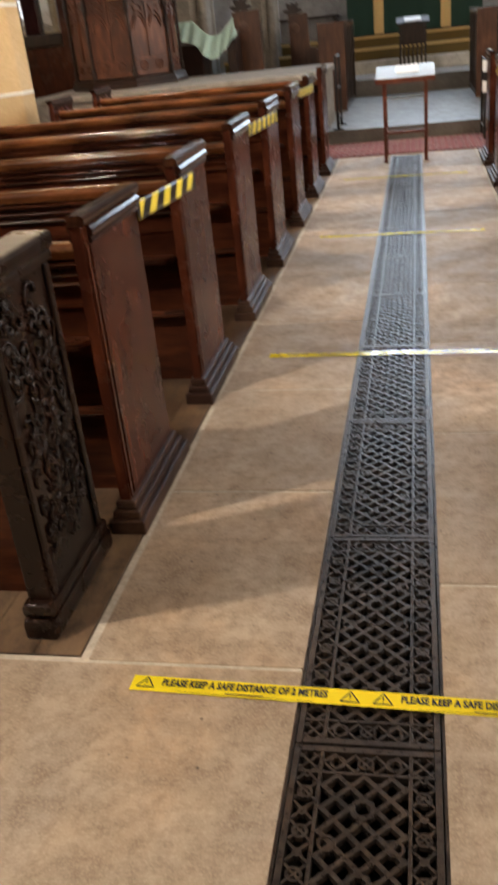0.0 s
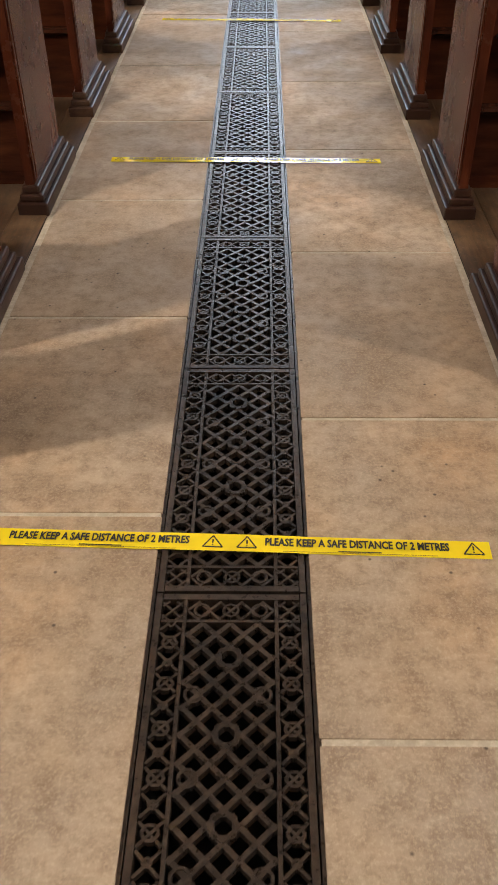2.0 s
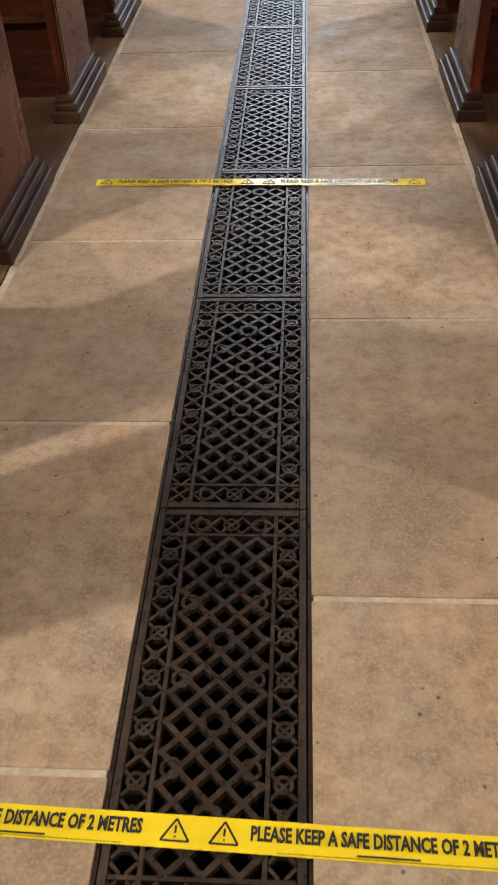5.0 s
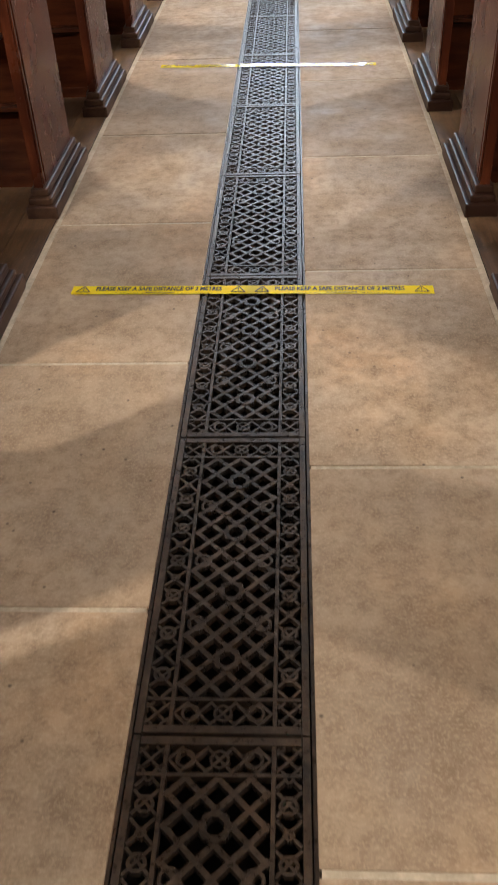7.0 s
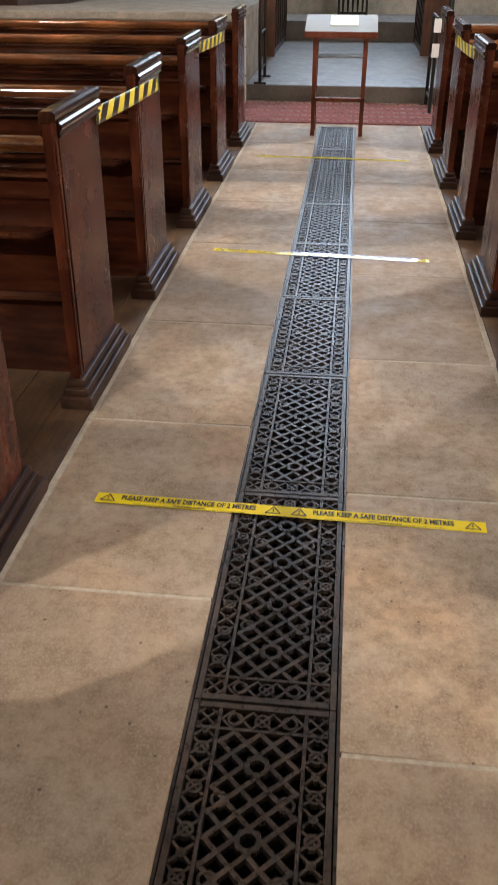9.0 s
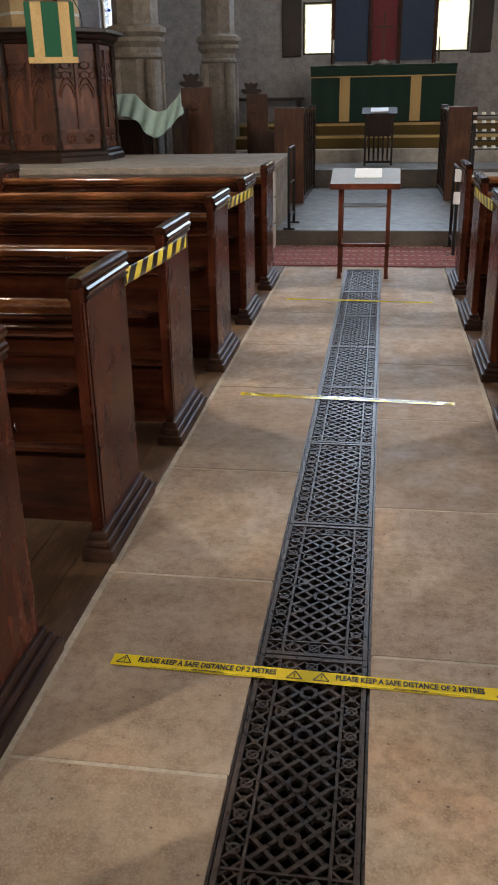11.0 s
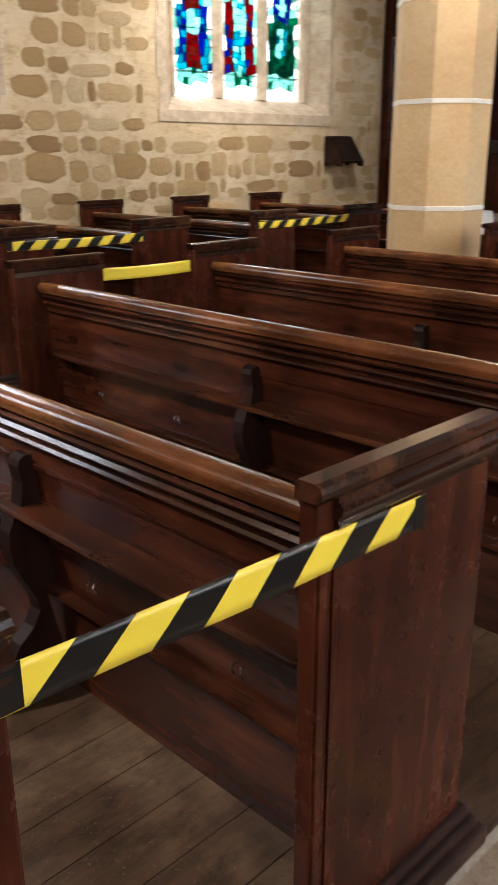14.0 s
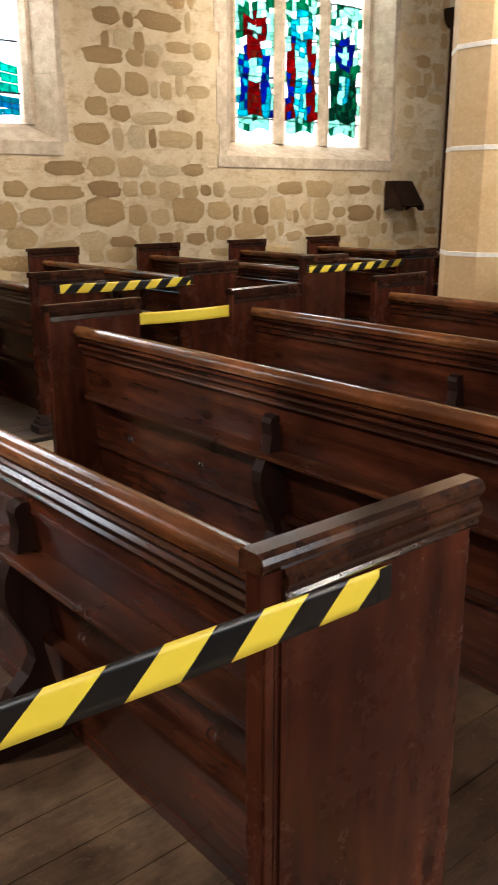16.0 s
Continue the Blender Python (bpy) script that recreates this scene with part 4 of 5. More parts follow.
def floor_tape(y, skew, x0=-0.552, x1=0.538):
    t = thing("floor_tape", "yellow floor tape asking for a safe distance of two metres", "tape", "floor distance tapes", ((x0 + x1) / 2, y, 0), skew)
    L = x1 - x0
    bm = bmesh.new()
    n = 40
    prev = None
    for i in range(n + 1):
        x = -L / 2 + L * i / n
        z = 0.0022 + 0.0001 * math.sin(i * 0.7) + (0.0012 if abs(x) < 0.15 else 0)
        cur = [bm.verts.new((x, -0.0245, z)), bm.verts.new((x, 0.0245, z))]
        if prev:
            bm.faces.new((prev[0], cur[0], cur[1], prev[1]))
        prev = cur
    part("strip", bm, M_YELLOW, t)
    for s in (-1, 1):
        cx = s * L / 4
        o = new("lettering", words)
        o.parent = t
        o.matrix_basis = Matrix.Translation((cx - 0.006, 0.003, 0.0046)) @ Matrix.Diagonal((min(1.4, (L / 2 - 0.160) / words_w), 1.12, 1, 1))
        for q in (-1, 1):
            tri = bmesh.new()
            tx = cx + q * (L / 4 - 0.036)
            for a, b in (((-0.021, -0.014), (0.021, -0.014)), ((0.021, -0.014), (0, 0.018)), ((0, 0.018), (-0.021, -0.014)), ((0, 0.008), (0, -0.003)), ((0, -0.007), (0, -0.0095))):
                bar(tri, (tx + a[0], a[1]), (tx + b[0], b[1]), 0.0032, 0.0006, 0.0048)
            part("warning_triangle", tri, M_INK, t)
        small = bmesh.new()
        bar(small, (cx - 0.045, -0.0175), (cx + 0.045, -0.0175), 0.003, 0.0004, 0.0046)
        bar(small, (cx - 0.16, -0.0215), (cx + 0.16, -0.0215), 0.0008, 0.0004, 0.0046)
        part("small_print", small, M_INK, t)
    return t


for y, sk in ((1.585, -2.0), (3.715, -1.3), (5.97, -3.0), (8.20, -2.5)):
    floor_tape(y, sk)


# ---- iron floor grating ----
PANEL, HALF = 0.785, 0.150


def clip(p, d, x0, x1, y0, y1):
    lo, hi = -9.0, 9.0
    for c, dd, a, b in ((p[0], d[0], x0, x1), (p[1], d[1], y0, y1)):
        if abs(dd) < 1e-9:
            if c < a or c > b:
                return None
            continue
        u, v = sorted(((a - c) / dd, (b - c) / dd))
        lo, hi = max(lo, u), min(hi, v)
    if hi - lo < 0.004:
        return None
    return (p[0] + d[0] * lo, p[1] + d[1] * lo), (p[0] + d[0] * hi, p[1] + d[1] * hi)


def lattice(bm, x0, x1, y0, y1, pitch, w, z, slopes=(1, -1), h=0.014, phase=0.0, voids=()):
    """Crossing bars; voids: round places (x, y, r) that the bars leave free."""
    cx, cy = (x0 + x1) / 2, (y0 + y1) / 2
    for k, s in enumerate(slopes):
        for i in range(-40, 41):
            seg = clip((cx, cy + (i + phase) * pitch), (1, s), x0, x1, y0, y1)
            if not seg:
                continue
            p, q = Vector(seg[0]), Vector(seg[1])
            d = q - p
            spans = [(0.0, 1.0)]
            for vx, vy, vr in voids:
                f = p - Vector((vx, vy))
                A, Bq, C = d.dot(d), 2 * f.dot(d), f.dot(f) - vr * vr
                disc = Bq * Bq - 4 * A * C
                if disc <= 0:
                    continue
                t0, t1 = (-Bq - disc ** 0.5) / (2 * A), (-Bq + disc ** 0.5) / (2 * A)
                nxt = []
                for u, v in spans:
                    if t1 <= u or t0 >= v:
                        nxt.append((u, v))
                        continue
                    if t0 > u:
                        nxt.append((u, t0))
                    if t1 < v:
                        nxt.append((t1, v))
                spans = nxt
            for u, v in spans:
                if (v - u) * d.length > 0.004:
                    bar(bm, p + d * u, p + d * v, w, h, z - 0.0008 * k)


def ring(bm, cx, cy, r, w, z, n=8, turn=0.0):
    pts = [(cx + r * math.cos(turn + k * math.tau / n), cy + r * math.sin(turn + k * math.tau / n)) for k in range(n + 1)]
    for a, b in zip(pts, pts[1:]):
        bar(bm, a, b, w, 0.012, z)


def grate_mesh():
    bm = bmesh.new()
    L, W, z = PANEL - 0.004, HALF, 0.0
    for s in (-1, 1):
        bar(bm, (s * (W - 0.008), 0), (s * (W - 0.008), L), 0.016, 0.022, z)
        bar(bm, (s * 0.089, 0.017), (s * 0.089, L - 0.017), 0.009, 0.018, z - 0.0006)
    for y in (0.009, L - 0.009):
        bar(bm, (-W + 0.016, y), (W - 0.016, y), 0.018, 0.022, z)
    for y in (0.068, L - 0.068):
        bar(bm, (-W + 0.016, y), (W - 0.016, y), 0.008, 0.018, z - 0.0012)
    c0, c1 = 0.073, L - 0.073
    pitch = (c1 - c0) / 12
    mid = (c0 + c1) / 2
    voids = [(0, mid + (i - 1.5) * pitch * 3, 0.018) for i in range(4)]
    lattice(bm, -0.084, 0.084, c0, c1, pitch, 0.0120, z - 0.002, voids=voids)
    for i in range(4):
        for t in (0, math.pi / 4):
            ring(bm, 0, mid + (i - 1.5) * pitch * 3, 0.025, 0.0085, z - 0.0004 - 0.0003 * (t > 0), 4, t)
    for i in (-1, 0, 1):
        for sx in (-1, 1):
            ring(bm, sx * 0.062, mid + i * pitch * 3, 0.016, 0.007, z - 0.0014, 8, math.pi / 8)
    for s in (-1, 1):
        a, b = sorted((s * 0.0935, s * (W - 0.016)))
        lattice(bm, a, b, c0, c1, 0.046, 0.0068, z - 0.0024, h=0.012)
        for i in range(7):
            cy = c0 + (c1 - c0) * (i + 0.5) / 7
            ring(bm, (a + b) / 2, cy, 0.014, 0.0075, z - 0.0016, 6)
            ring(bm, (a + b) / 2, cy + (c1 - c0) / 14, 0.008, 0.006, z - 0.0020, 4)
    for y0, y1 in ((0.018, 0.064), (L - 0.064, L - 0.018)):
        lattice(bm, -0.084, 0.084, y0, y1, 0.042, 0.0068, z - 0.0028, h=0.012)
        for x in (-0.056, 0, 0.056):
            ring(bm, x, (y0 + y1) / 2, 0.015, 0.006, z - 0.0018, 8)
        for s in (-1, 1):
            a, b = sorted((s * 0.0935, s * (W - 0.016)))
            lattice(bm, a, b, y0, y1, 0.03, 0.006, z - 0.003, h=0.012)
    bmesh.ops.recalc_face_normals(bm, faces=bm.faces)
    return mesh("grate_panel", bm, M_IRON)


grate = thing("floor_grating", "black cast iron floor grating with star lattice panels", "grating")
gm = grate_mesh()
y = 1.452 - 3 * PANEL
while y + PANEL < 9.5:
    o = new("grate_panel", gm)
    o.parent = grate
    o.matrix_basis = pose(0, y + 0.002, -0.001, random.uniform(-0.12, 0.12), random.uniform(-0.15, 0.15), 0)
    if y + 2 * PANEL >= 9.5:
        o.scale = (1, 1.17, 1)
    y += PANEL
for s in (-1, 1):
    part("edge_frame", B(*sorted((s * (HALF + 0.0015), s * (GX + 0.004))), 1.452 - 3 * PANEL, 9.44, -0.06, -0.006), M_IRON, grate)


# ---- reading desk at the head of the nave ----
def reading_desk():
    t = thing("reading_desk", "slim red mahogany reading desk with a shiny grey top", "lectern", "", (0.0, 9.02, 0))
    for sx in (-1, 1):
        leg = P([(-0.018, 0.0), (0.018, 0.0), (0.014, 0.05), (0.017, 0.74), (-0.017, 0.74), (-0.014, 0.05)], "y", -0.02, 0.02)
        o = part("leg", leg, M_RED, t)
        o.location = (sx * 0.195, 0.02, 0)
        o = part("leg", P([(-0.016, 0.0), (0.016, 0.0), (0.016, 0.80), (-0.016, 0.80)], "y", -0.018, 0.018), M_RED, t)
        o.location = (sx * 0.195, 0.27, 0)
        part("side_rail", B(*sorted((sx * 0.182, sx * 0.208)), 0.04, 0.26, 0.27, 0.30, bevel=0.004), M_RED, t)
    part("stretcher", B(-0.215, 0.215, 0.0, 0.03, 0.262, 0.292, bevel=0.006), M_RED, t)
    top = part("top", B(-0.28, 0.28, -0.03, 0.33, 0, 0.022, bevel=0.004), M_GLOSS, t, "shiny pale grey sloping top")
    top.matrix_basis = pose(0, 0, 0.752, 16)
    part("lip", B(-0.28, 0.28, -0.045, -0.031, 0.726, 0.772, bevel=0.003), M_RED, t)
    part("shelf", B(-0.18, 0.18, 0.05, 0.24, 0.575, 0.59, bevel=0.003), M_GLOSS, t, "pale grey lower shelf")
    return t


reading_desk()
pp = thing("paper_sheets", "white service sheets lying on the reading desk", "paper", "", (0.0, 9.02, 0))
sheet = part("sheet", B(-0.11, 0.11, 0.10, 0.30, 0.023, 0.028), M_WHITE, pp)
sheet.matrix_basis = pose(0.02, 0, 0.7535, 16)


def rug(x0, x1, y0, y1):
    bm = bmesh.new()
    nx, ny = 40, 24
    vs = [[bm.verts.new((x0 + (x1 - x0) * i / nx, y0 + (y1 - y0) * j / ny, 0.011 + 0.002 * math.sin(i * 0.9) * math.sin(j * 0.7))) for j in range(ny + 1)] for i in range(nx + 1)]
    for i in range(nx):
        for j in range(ny):
            bm.faces.new((vs[i][j], vs[i + 1][j], vs[i + 1][j + 1], vs[i][j + 1]))
    t = thing("rug", "faded red patterned rug across the aisle head", "rug")
    o = part("weave", bm, M_REDCARPET, t)
    md = o.modifiers.new("thickness", 'SOLIDIFY')
    md.thickness = 0.009
    rng = random.Random(2)
    orn = bmesh.new()
    for i in range(26):
        for j in range(5):
            cx, cy = x0 + 0.06 + (x1 - x0 - 0.12) * i / 25, y0 + 0.1 + (y1 - y0 - 0.2) * j / 4
            ring(orn, cx, cy, rng.uniform(0.010, 0.026), 0.014, 0.0155, rng.choice((4, 5, 6)), rng.uniform(0, 1))
    tagged(part("pattern", orn, plain("rug_cream_wool", (0.40, 0.28, 0.26), 0.95), t), "cream woven flecks", "", "", "stuff")


rug(-0.92, 0.92, 9.55, 10.62)


def iron_stand(x, y, z, notices):
    t = thing("iron_barrier", "black wrought iron barrier beside the chancel step", "barrier", "chancel barriers", (x, y, z))
    for yy in (0.0, 0.5):
        part("post", tube(bmesh.new(), [(0, yy, 0), (0, yy, 0.80)], 0.016, 8), M_BLACKIRON, t)
        part("foot", B(-0.06, 0.06, yy - 0.02, yy + 0.02, 0, 0.016, bevel=0.004), M_BLACKIRON, t)
    for zz in (0.12, 0.45, 0.79):
        part("rail", tube(bmesh.new(), [(0, 0, zz), (0, 0.5, zz)], 0.011, 8), M_BLACKIRON, t)
    for zz in notices:
        part("notice", B(-0.035, 0.035, -0.03, -0.024, zz, zz + 0.11), M_WHITE, t, "white paper notice")


iron_stand(-0.80, 10.76, 0.15, ())
iron_stand(0.82, 10.12, 0.0, (0.68, 0.48))


# ---- pulpit ----
def pulpit(cx, cy, z0):
    t = thing("pulpit", "carved dark oak pulpit with tracery panels and moulded cornice", "pulpit", "", (cx, cy, z0))
    R, H = 0.67, 1.12
    turn = math.pi / 8
    part("plinth", lathe(bmesh.new(), [(R + 0.05, 0), (R + 0.05, 0.05), (R + 0.03, 0.07), (R + 0.03, 0.10), (R, 0.12)], 8, turn=turn), M_DARK, t)
    part("core", lathe(bmesh.new(), [(R - 0.035, 0.121), (R - 0.035, H)], 8, turn=turn), M_PULPIT, t)
    part("cornice", lathe(bmesh.new(), [(R - 0.03, H), (R + 0.01, H + 0.01), (R + 0.02, H + 0.03), (R + 0.06, H + 0.05), (R + 0.07, H + 0.08), (R + 0.12, H + 0.10), (R + 0.12, H + 0.13), (R + 0.02, H + 0.145)], 8, turn=turn), M_DARK, t)
    for k in range(8):
        a0, a1 = turn + k * math.tau / 8, turn + (k + 1) * math.tau / 8
        part("corner_post", lathe(bmesh.new(), [(0.03, 0.12), (0.03, 0.2), (0.018, 0.23), (0.018, 0.5), (0.026, 0.52), (0.018, 0.54), (0.018, 0.80), (0.028, 0.83), (0.028, H)], 8, (R - 0.012) * math.cos(a0), (R - 0.012) * math.sin(a0)), M_DARK, t)
        am = (a0 + a1) / 2
        if math.sin(am) > 0.5:
            continue
        ap = (R - 0.035) * math.cos(math.pi / 8)
        half = (R - 0.035) * math.sin(math.pi / 8) - 0.035
        fm = Matrix.Translation((ap * math.cos(am), ap * math.sin(am), 0)) @ Matrix.Rotation(am + math.pi / 2, 4, 'Z')
        pan = bmesh.new()
        box(pan, -half, half, -0.016, -0.001, 0.13, 0.17)
        box(pan, -half, half, -0.016, -0.001, 0.29, 0.32)
        box(pan, -half, half, -0.016, -0.001, H - 0.05, H - 0.005)
        box(pan, -0.014, 0.014, -0.018, -0.001, 0.32, H - 0.05)
        for s in (-1, 1):
            c = s * half / 2
            for r, z in ((half / 2 - 0.008, 0.66), (half / 2 - 0.03, 0.64)):
                arch = [(c - r, -0.012, z - 0.02)] + [(c - r + 2 * r * u, -0.012, z + r * 1.5 * math.sin(math.pi * u) ** 0.8) for u in np.linspace(0.02, 0.98, 11)] + [(c + r, -0.012, z - 0.02)]
                tube(pan, arch, 0.008, 5)
            for q in range(2):
                zz = 0.83 + q * 0.09
                loop = [(c + 0.05 * math.cos(u), -0.010, zz + 0.034 * math.sin(u)) for u in np.linspace(0, math.tau, 11)]
                tube(pan, loop, 0.007, 5)
                for d in (-0.085, 0.085):
                    tube(pan, [(c + d + 0.03 * math.cos(u), -0.010, zz + 0.034 * math.sin(u)) for u in np.linspace(0, math.tau, 9)], 0.006, 5)
            loop = [(c + 0.045 * math.cos(u), -0.010, 0.23 + 0.045 * math.sin(u)) for u in np.linspace(0, math.tau, 11)]
            tube(pan, loop, 0.009, 5)
            tube(pan, [(c - 0.045, -0.01, 0.23), (c + 0.045, -0.01, 0.23)], 0.007, 5)
            tube(pan, [(c, -0.01, 0.185), (c, -0.01, 0.275)], 0.007, 5)
        o = part("tracery_panel", pan, M_PULPIT, t, "carved tracery panel")
        o.matrix_basis = fm
    return t


PX, PY, PZ = -3.38, 11.22, 0.83
pulpit(PX, PY, PZ)


def pulpit_fall():
    t = thing("pulpit_fall", "green brocade pulpit cloth with gold bands and gold fringe", "cloth", "", (-3.05, 10.46, PZ), 21)
    spans = [(-0.23, -0.175, M_GREEN), (-0.175, -0.075, M_GOLD), (-0.075, 0.085, M_GREEN), (0.085, 0.185, M_GOLD), (0.185, 0.23, M_GREEN)]
    for a, b, m in spans:
        bm = bmesh.new()
        prev = None
        for i in range(15):
            v = i / 14
            z = 1.46 - v * 0.475
            yy = -0.02 - 0.015 * math.sin(v * 3.0)
            cur = [bm.verts.new((x, yy + 0.004 * math.sin(x * 40), z)) for x in (a, (a + b) / 2, b)]
            if prev:
                for q in range(2):
                    bm.faces.new((prev[q], prev[q + 1], cur[q + 1], cur[q]))
            prev = cur
        o = part("band", bm, m, t)
        md = o.modifiers.new("thickness", 'SOLIDIFY')
        md.thickness = 0.006
    part("fringe", B(-0.235, 0.235, -0.045, -0.02, 0.93, 0.985, bevel=0.004), M_GOLD, t, "gold fringe")
    part("book_rest", P([(-0.02, 1.16), (-0.02, 1.42), (0.28, 1.5), (0.28, 1.46), (0.02, 1.38), (0.02, 1.16)], "x", -0.22, 0.22), M_DARK, t, "dark oak book rest under the cloth")


pulpit_fall()
cr = thing("wooden_cross", "small dark wooden cross standing above the pulpit", "cross", "", (-3.08, 10.72, PZ), 21)
part("upright", B(-0.025, 0.025, -0.018, 0.018, 1.42, 1.82, bevel=0.004), M_RED, cr)
part("arm", B(-0.13, 0.13, -0.02, 0.02, 1.66, 1.71, bevel=0.004), M_RED, cr)
mic = thing("microphone", "thin black gooseneck microphone on the pulpit", "microphone", "", (-2.86, 10.8, PZ))
part("stem", tube(bmesh.new(), [(0, 0, 1.15), (0.01, 0, 1.3), (0, -0.01, 1.4), (-0.05, -0.03, 1.5)], 0.006, 6), M_BLACK, mic)
part("head", lathe(bmesh.new(), [(0.005, 1.495), (0.012, 1.5), (0.012, 1.53), (0.004, 1.54)], 8, -0.05, -0.03), M_BLACK, mic)


# ---- wooden screen across the north passage ----
def screen():
    t = thing("wooden_screen", "tall dark oak screen with glazed tracery lights", "screen", "", (0, 11.75, 0))
    x0, x1, top = -6.98, -4.25, 3.35
    posts = [x0 + 0.06, -6.35, -5.62, -4.98, -4.32]
    for x in posts:
        part("post", B(x - 0.055, x + 0.055, -0.055, 0.055, 0, top, bevel=0.012), M_WOODV, t)
    for a, b in zip(posts, posts[1:]):
        l, r = a + 0.056, b - 0.056
        part("rail", B(l, r, -0.045, 0.045, 1.36, 1.52, bevel=0.02), M_DARK, t)
        part("rail", B(l, r, -0.045, 0.045, 0, 0.16, bevel=0.02), M_DARK, t)
        part("panel", B(l, r, -0.015, 0.015, 0.161, 1.359), M_WOODV, t)
        part("rail", B(l, r, -0.045, 0.045, 2.72, 2.86, bevel=0.02), M_DARK, t)
        part("head_board", B(l, r, -0.02, 0.02, 2.861, top - 0.001), M_DARK, t)
        n = 2
        for k in range(1, n):
            xm = l + (r - l) * k / n
            part("mullion", B(xm - 0.022, xm + 0.022, -0.03, 0.03, 1.521, 2.719, bevel=0.008), M_DARK, t)
        arch = bmesh.new()
        for k in range(n):
            c, rr = l + (r - l) * (k + 0.5) / n, (r - l) / n / 2 - 0.02
            tube(arch, [(c - rr + 2 * rr * u, 0, 2.52 + 0.17 * math.sin(math.pi * u) ** 0.7) for u in np.linspace(0.01, 0.99, 13)], 0.016, 6)
        part("tracery", arch, M_DARK, t)
    part("cornice", P([(-0.10, top), (-0.16, top + 0.06), (-0.20, top + 0.14), (-0.20, top + 0.2), (0.2, top + 0.2), (0.1, top)], "x", x0, x1), M_DARK, t)
    return t


screen()
for k, (a, b, z1) in enumerate(((-6.28, -5.69, 2.1), (-5.56, -5.05, 2.7), (-4.92, -4.67, 2.7))):
    cur = thing("curtain", "dark red curtain hanging behind the screen", "curtain", "screen curtains", (0, 11.86, 0))
    bm = bmesh.new()
    prev = None
    for i in range(31):
        x = a + (b - a) * i / 30
        yy = 0.02 * math.sin(i * 1.3)
        c = [bm.verts.new((x, yy, 1.1)), bm.verts.new((x, yy, z1))]
        if prev:
            bm.faces.new((prev[0], c[0], c[1], prev[1]))
        prev = c
    o = part("fabric", bm, plain("crimson_curtain", (0.05, 0.008, 0.01), 0.9), cur)
    o.modifiers.new("thickness", 'SOLIDIFY').thickness = 0.004
ex = thing("exit_sign", "green and white emergency exit sign on the screen", "sign", "", (-4.37, 11.66, 2.78))
part("plate", B(-0.15, 0.15, -0.015, 0.015, -0.08, 0.08, bevel=0.004), M_SIGN, ex)
sym = bmesh.new()
box(sym, -0.12, -0.03, -0.018, -0.016, -0.018, -0.006)
box(sym, -0.12, -0.05, -0.018, -0.016, 0.012, 0.024)
box(sym, 0.0, 0.045, -0.018, -0.016, -0.055, 0.055)
box(sym, 0.075, 0.088, -0.018, -0.016, -0.01, 0.055)
prism(sym, [(0.055, -0.008), (0.108, -0.008), (0.0815, -0.05)], "y", -0.018, -0.016)
part("symbols", sym, M_WHITE, ex)

# small table with a white cloth behind the arcade pillar
tb = thing("side_table", "small dark table standing behind the stone pillar", "table", "", (-4.79, 9.66, 0))
part("tabletop", B(-0.46, 0.46, 0.0, 0.30, 0.83, 0.855, bevel=0.004), M_DARK, tb)
for lx in (-0.42, 0.42):
    for ly in (0.04, 0.26):
        part("leg", B(lx - 0.022, lx + 0.022, ly - 0.022, ly + 0.022, 0.0, 0.829, bevel=0.004), M_DARK, tb)
tc_ = thing("table_cloth", "white linen cloth hanging over the ends of a small table", "cloth", "", (-4.79, 9.66, 0))
bm = bmesh.new()
prof = [(-0.485, 0.60), (-0.480, 0.75), (-0.474, 0.845), (-0.46, 0.860), (0.46, 0.860), (0.474, 0.845), (0.484, 0.75), (0.492, 0.63)]
rows_ = [[bm.verts.new((u + (0.014 * math.sin(j * 1.9) if v < 0.8 else 0), -0.01 + 0.32 * j / 8, v + (0.03 * math.sin(j * 0.7) if v < 0.7 else 0))) for j in range(9)] for u, v in prof]
for ra, rb_ in zip(rows_, rows_[1:]):
    for j in range(8):
        bm.faces.new((ra[j], rb_[j], rb_[j + 1], ra[j + 1]))
o = part("linen", bm, plain("white_linen", (0.78, 0.77, 0.76), 0.85, 0, 0.12, 18), tc_, "", True)
o.modifiers.new("thickness", 'SOLIDIFY').thickness = 0.003

# offertory box on the wall
ob_ = thing("wall_bookrest", "dark oak bracket shelf fixed to the rubble wall", "bracket", "", (NORTH + 0.02, 10.62, 1.235))
part("side", P([(0.0, 0.0), (0.0, 0.34), (0.06, 0.34), (0.26, 0.06), (0.26, 0.0), (0.2, 0.0), (0.16, 0.04), (0.08, 0.04)], "y", 0.0, 0.03), M_DARK, ob_)
part("side", P([(0.0, 0.0), (0.0, 0.34), (0.06, 0.34), (0.26, 0.06), (0.26, 0.0), (0.2, 0.0), (0.16, 0.04), (0.08, 0.04)], "y", 0.40, 0.43), M_DARK, ob_)
part("lid", P([(0.05, 0.33), (0.065, 0.345), (0.275, 0.07), (0.255, 0.06)], "y", 0.031, 0.399), M_DARK, ob_)
part("front", B(0.2, 0.22, 0.031, 0.399, 0.04, 0.12), M_DARK, ob_)


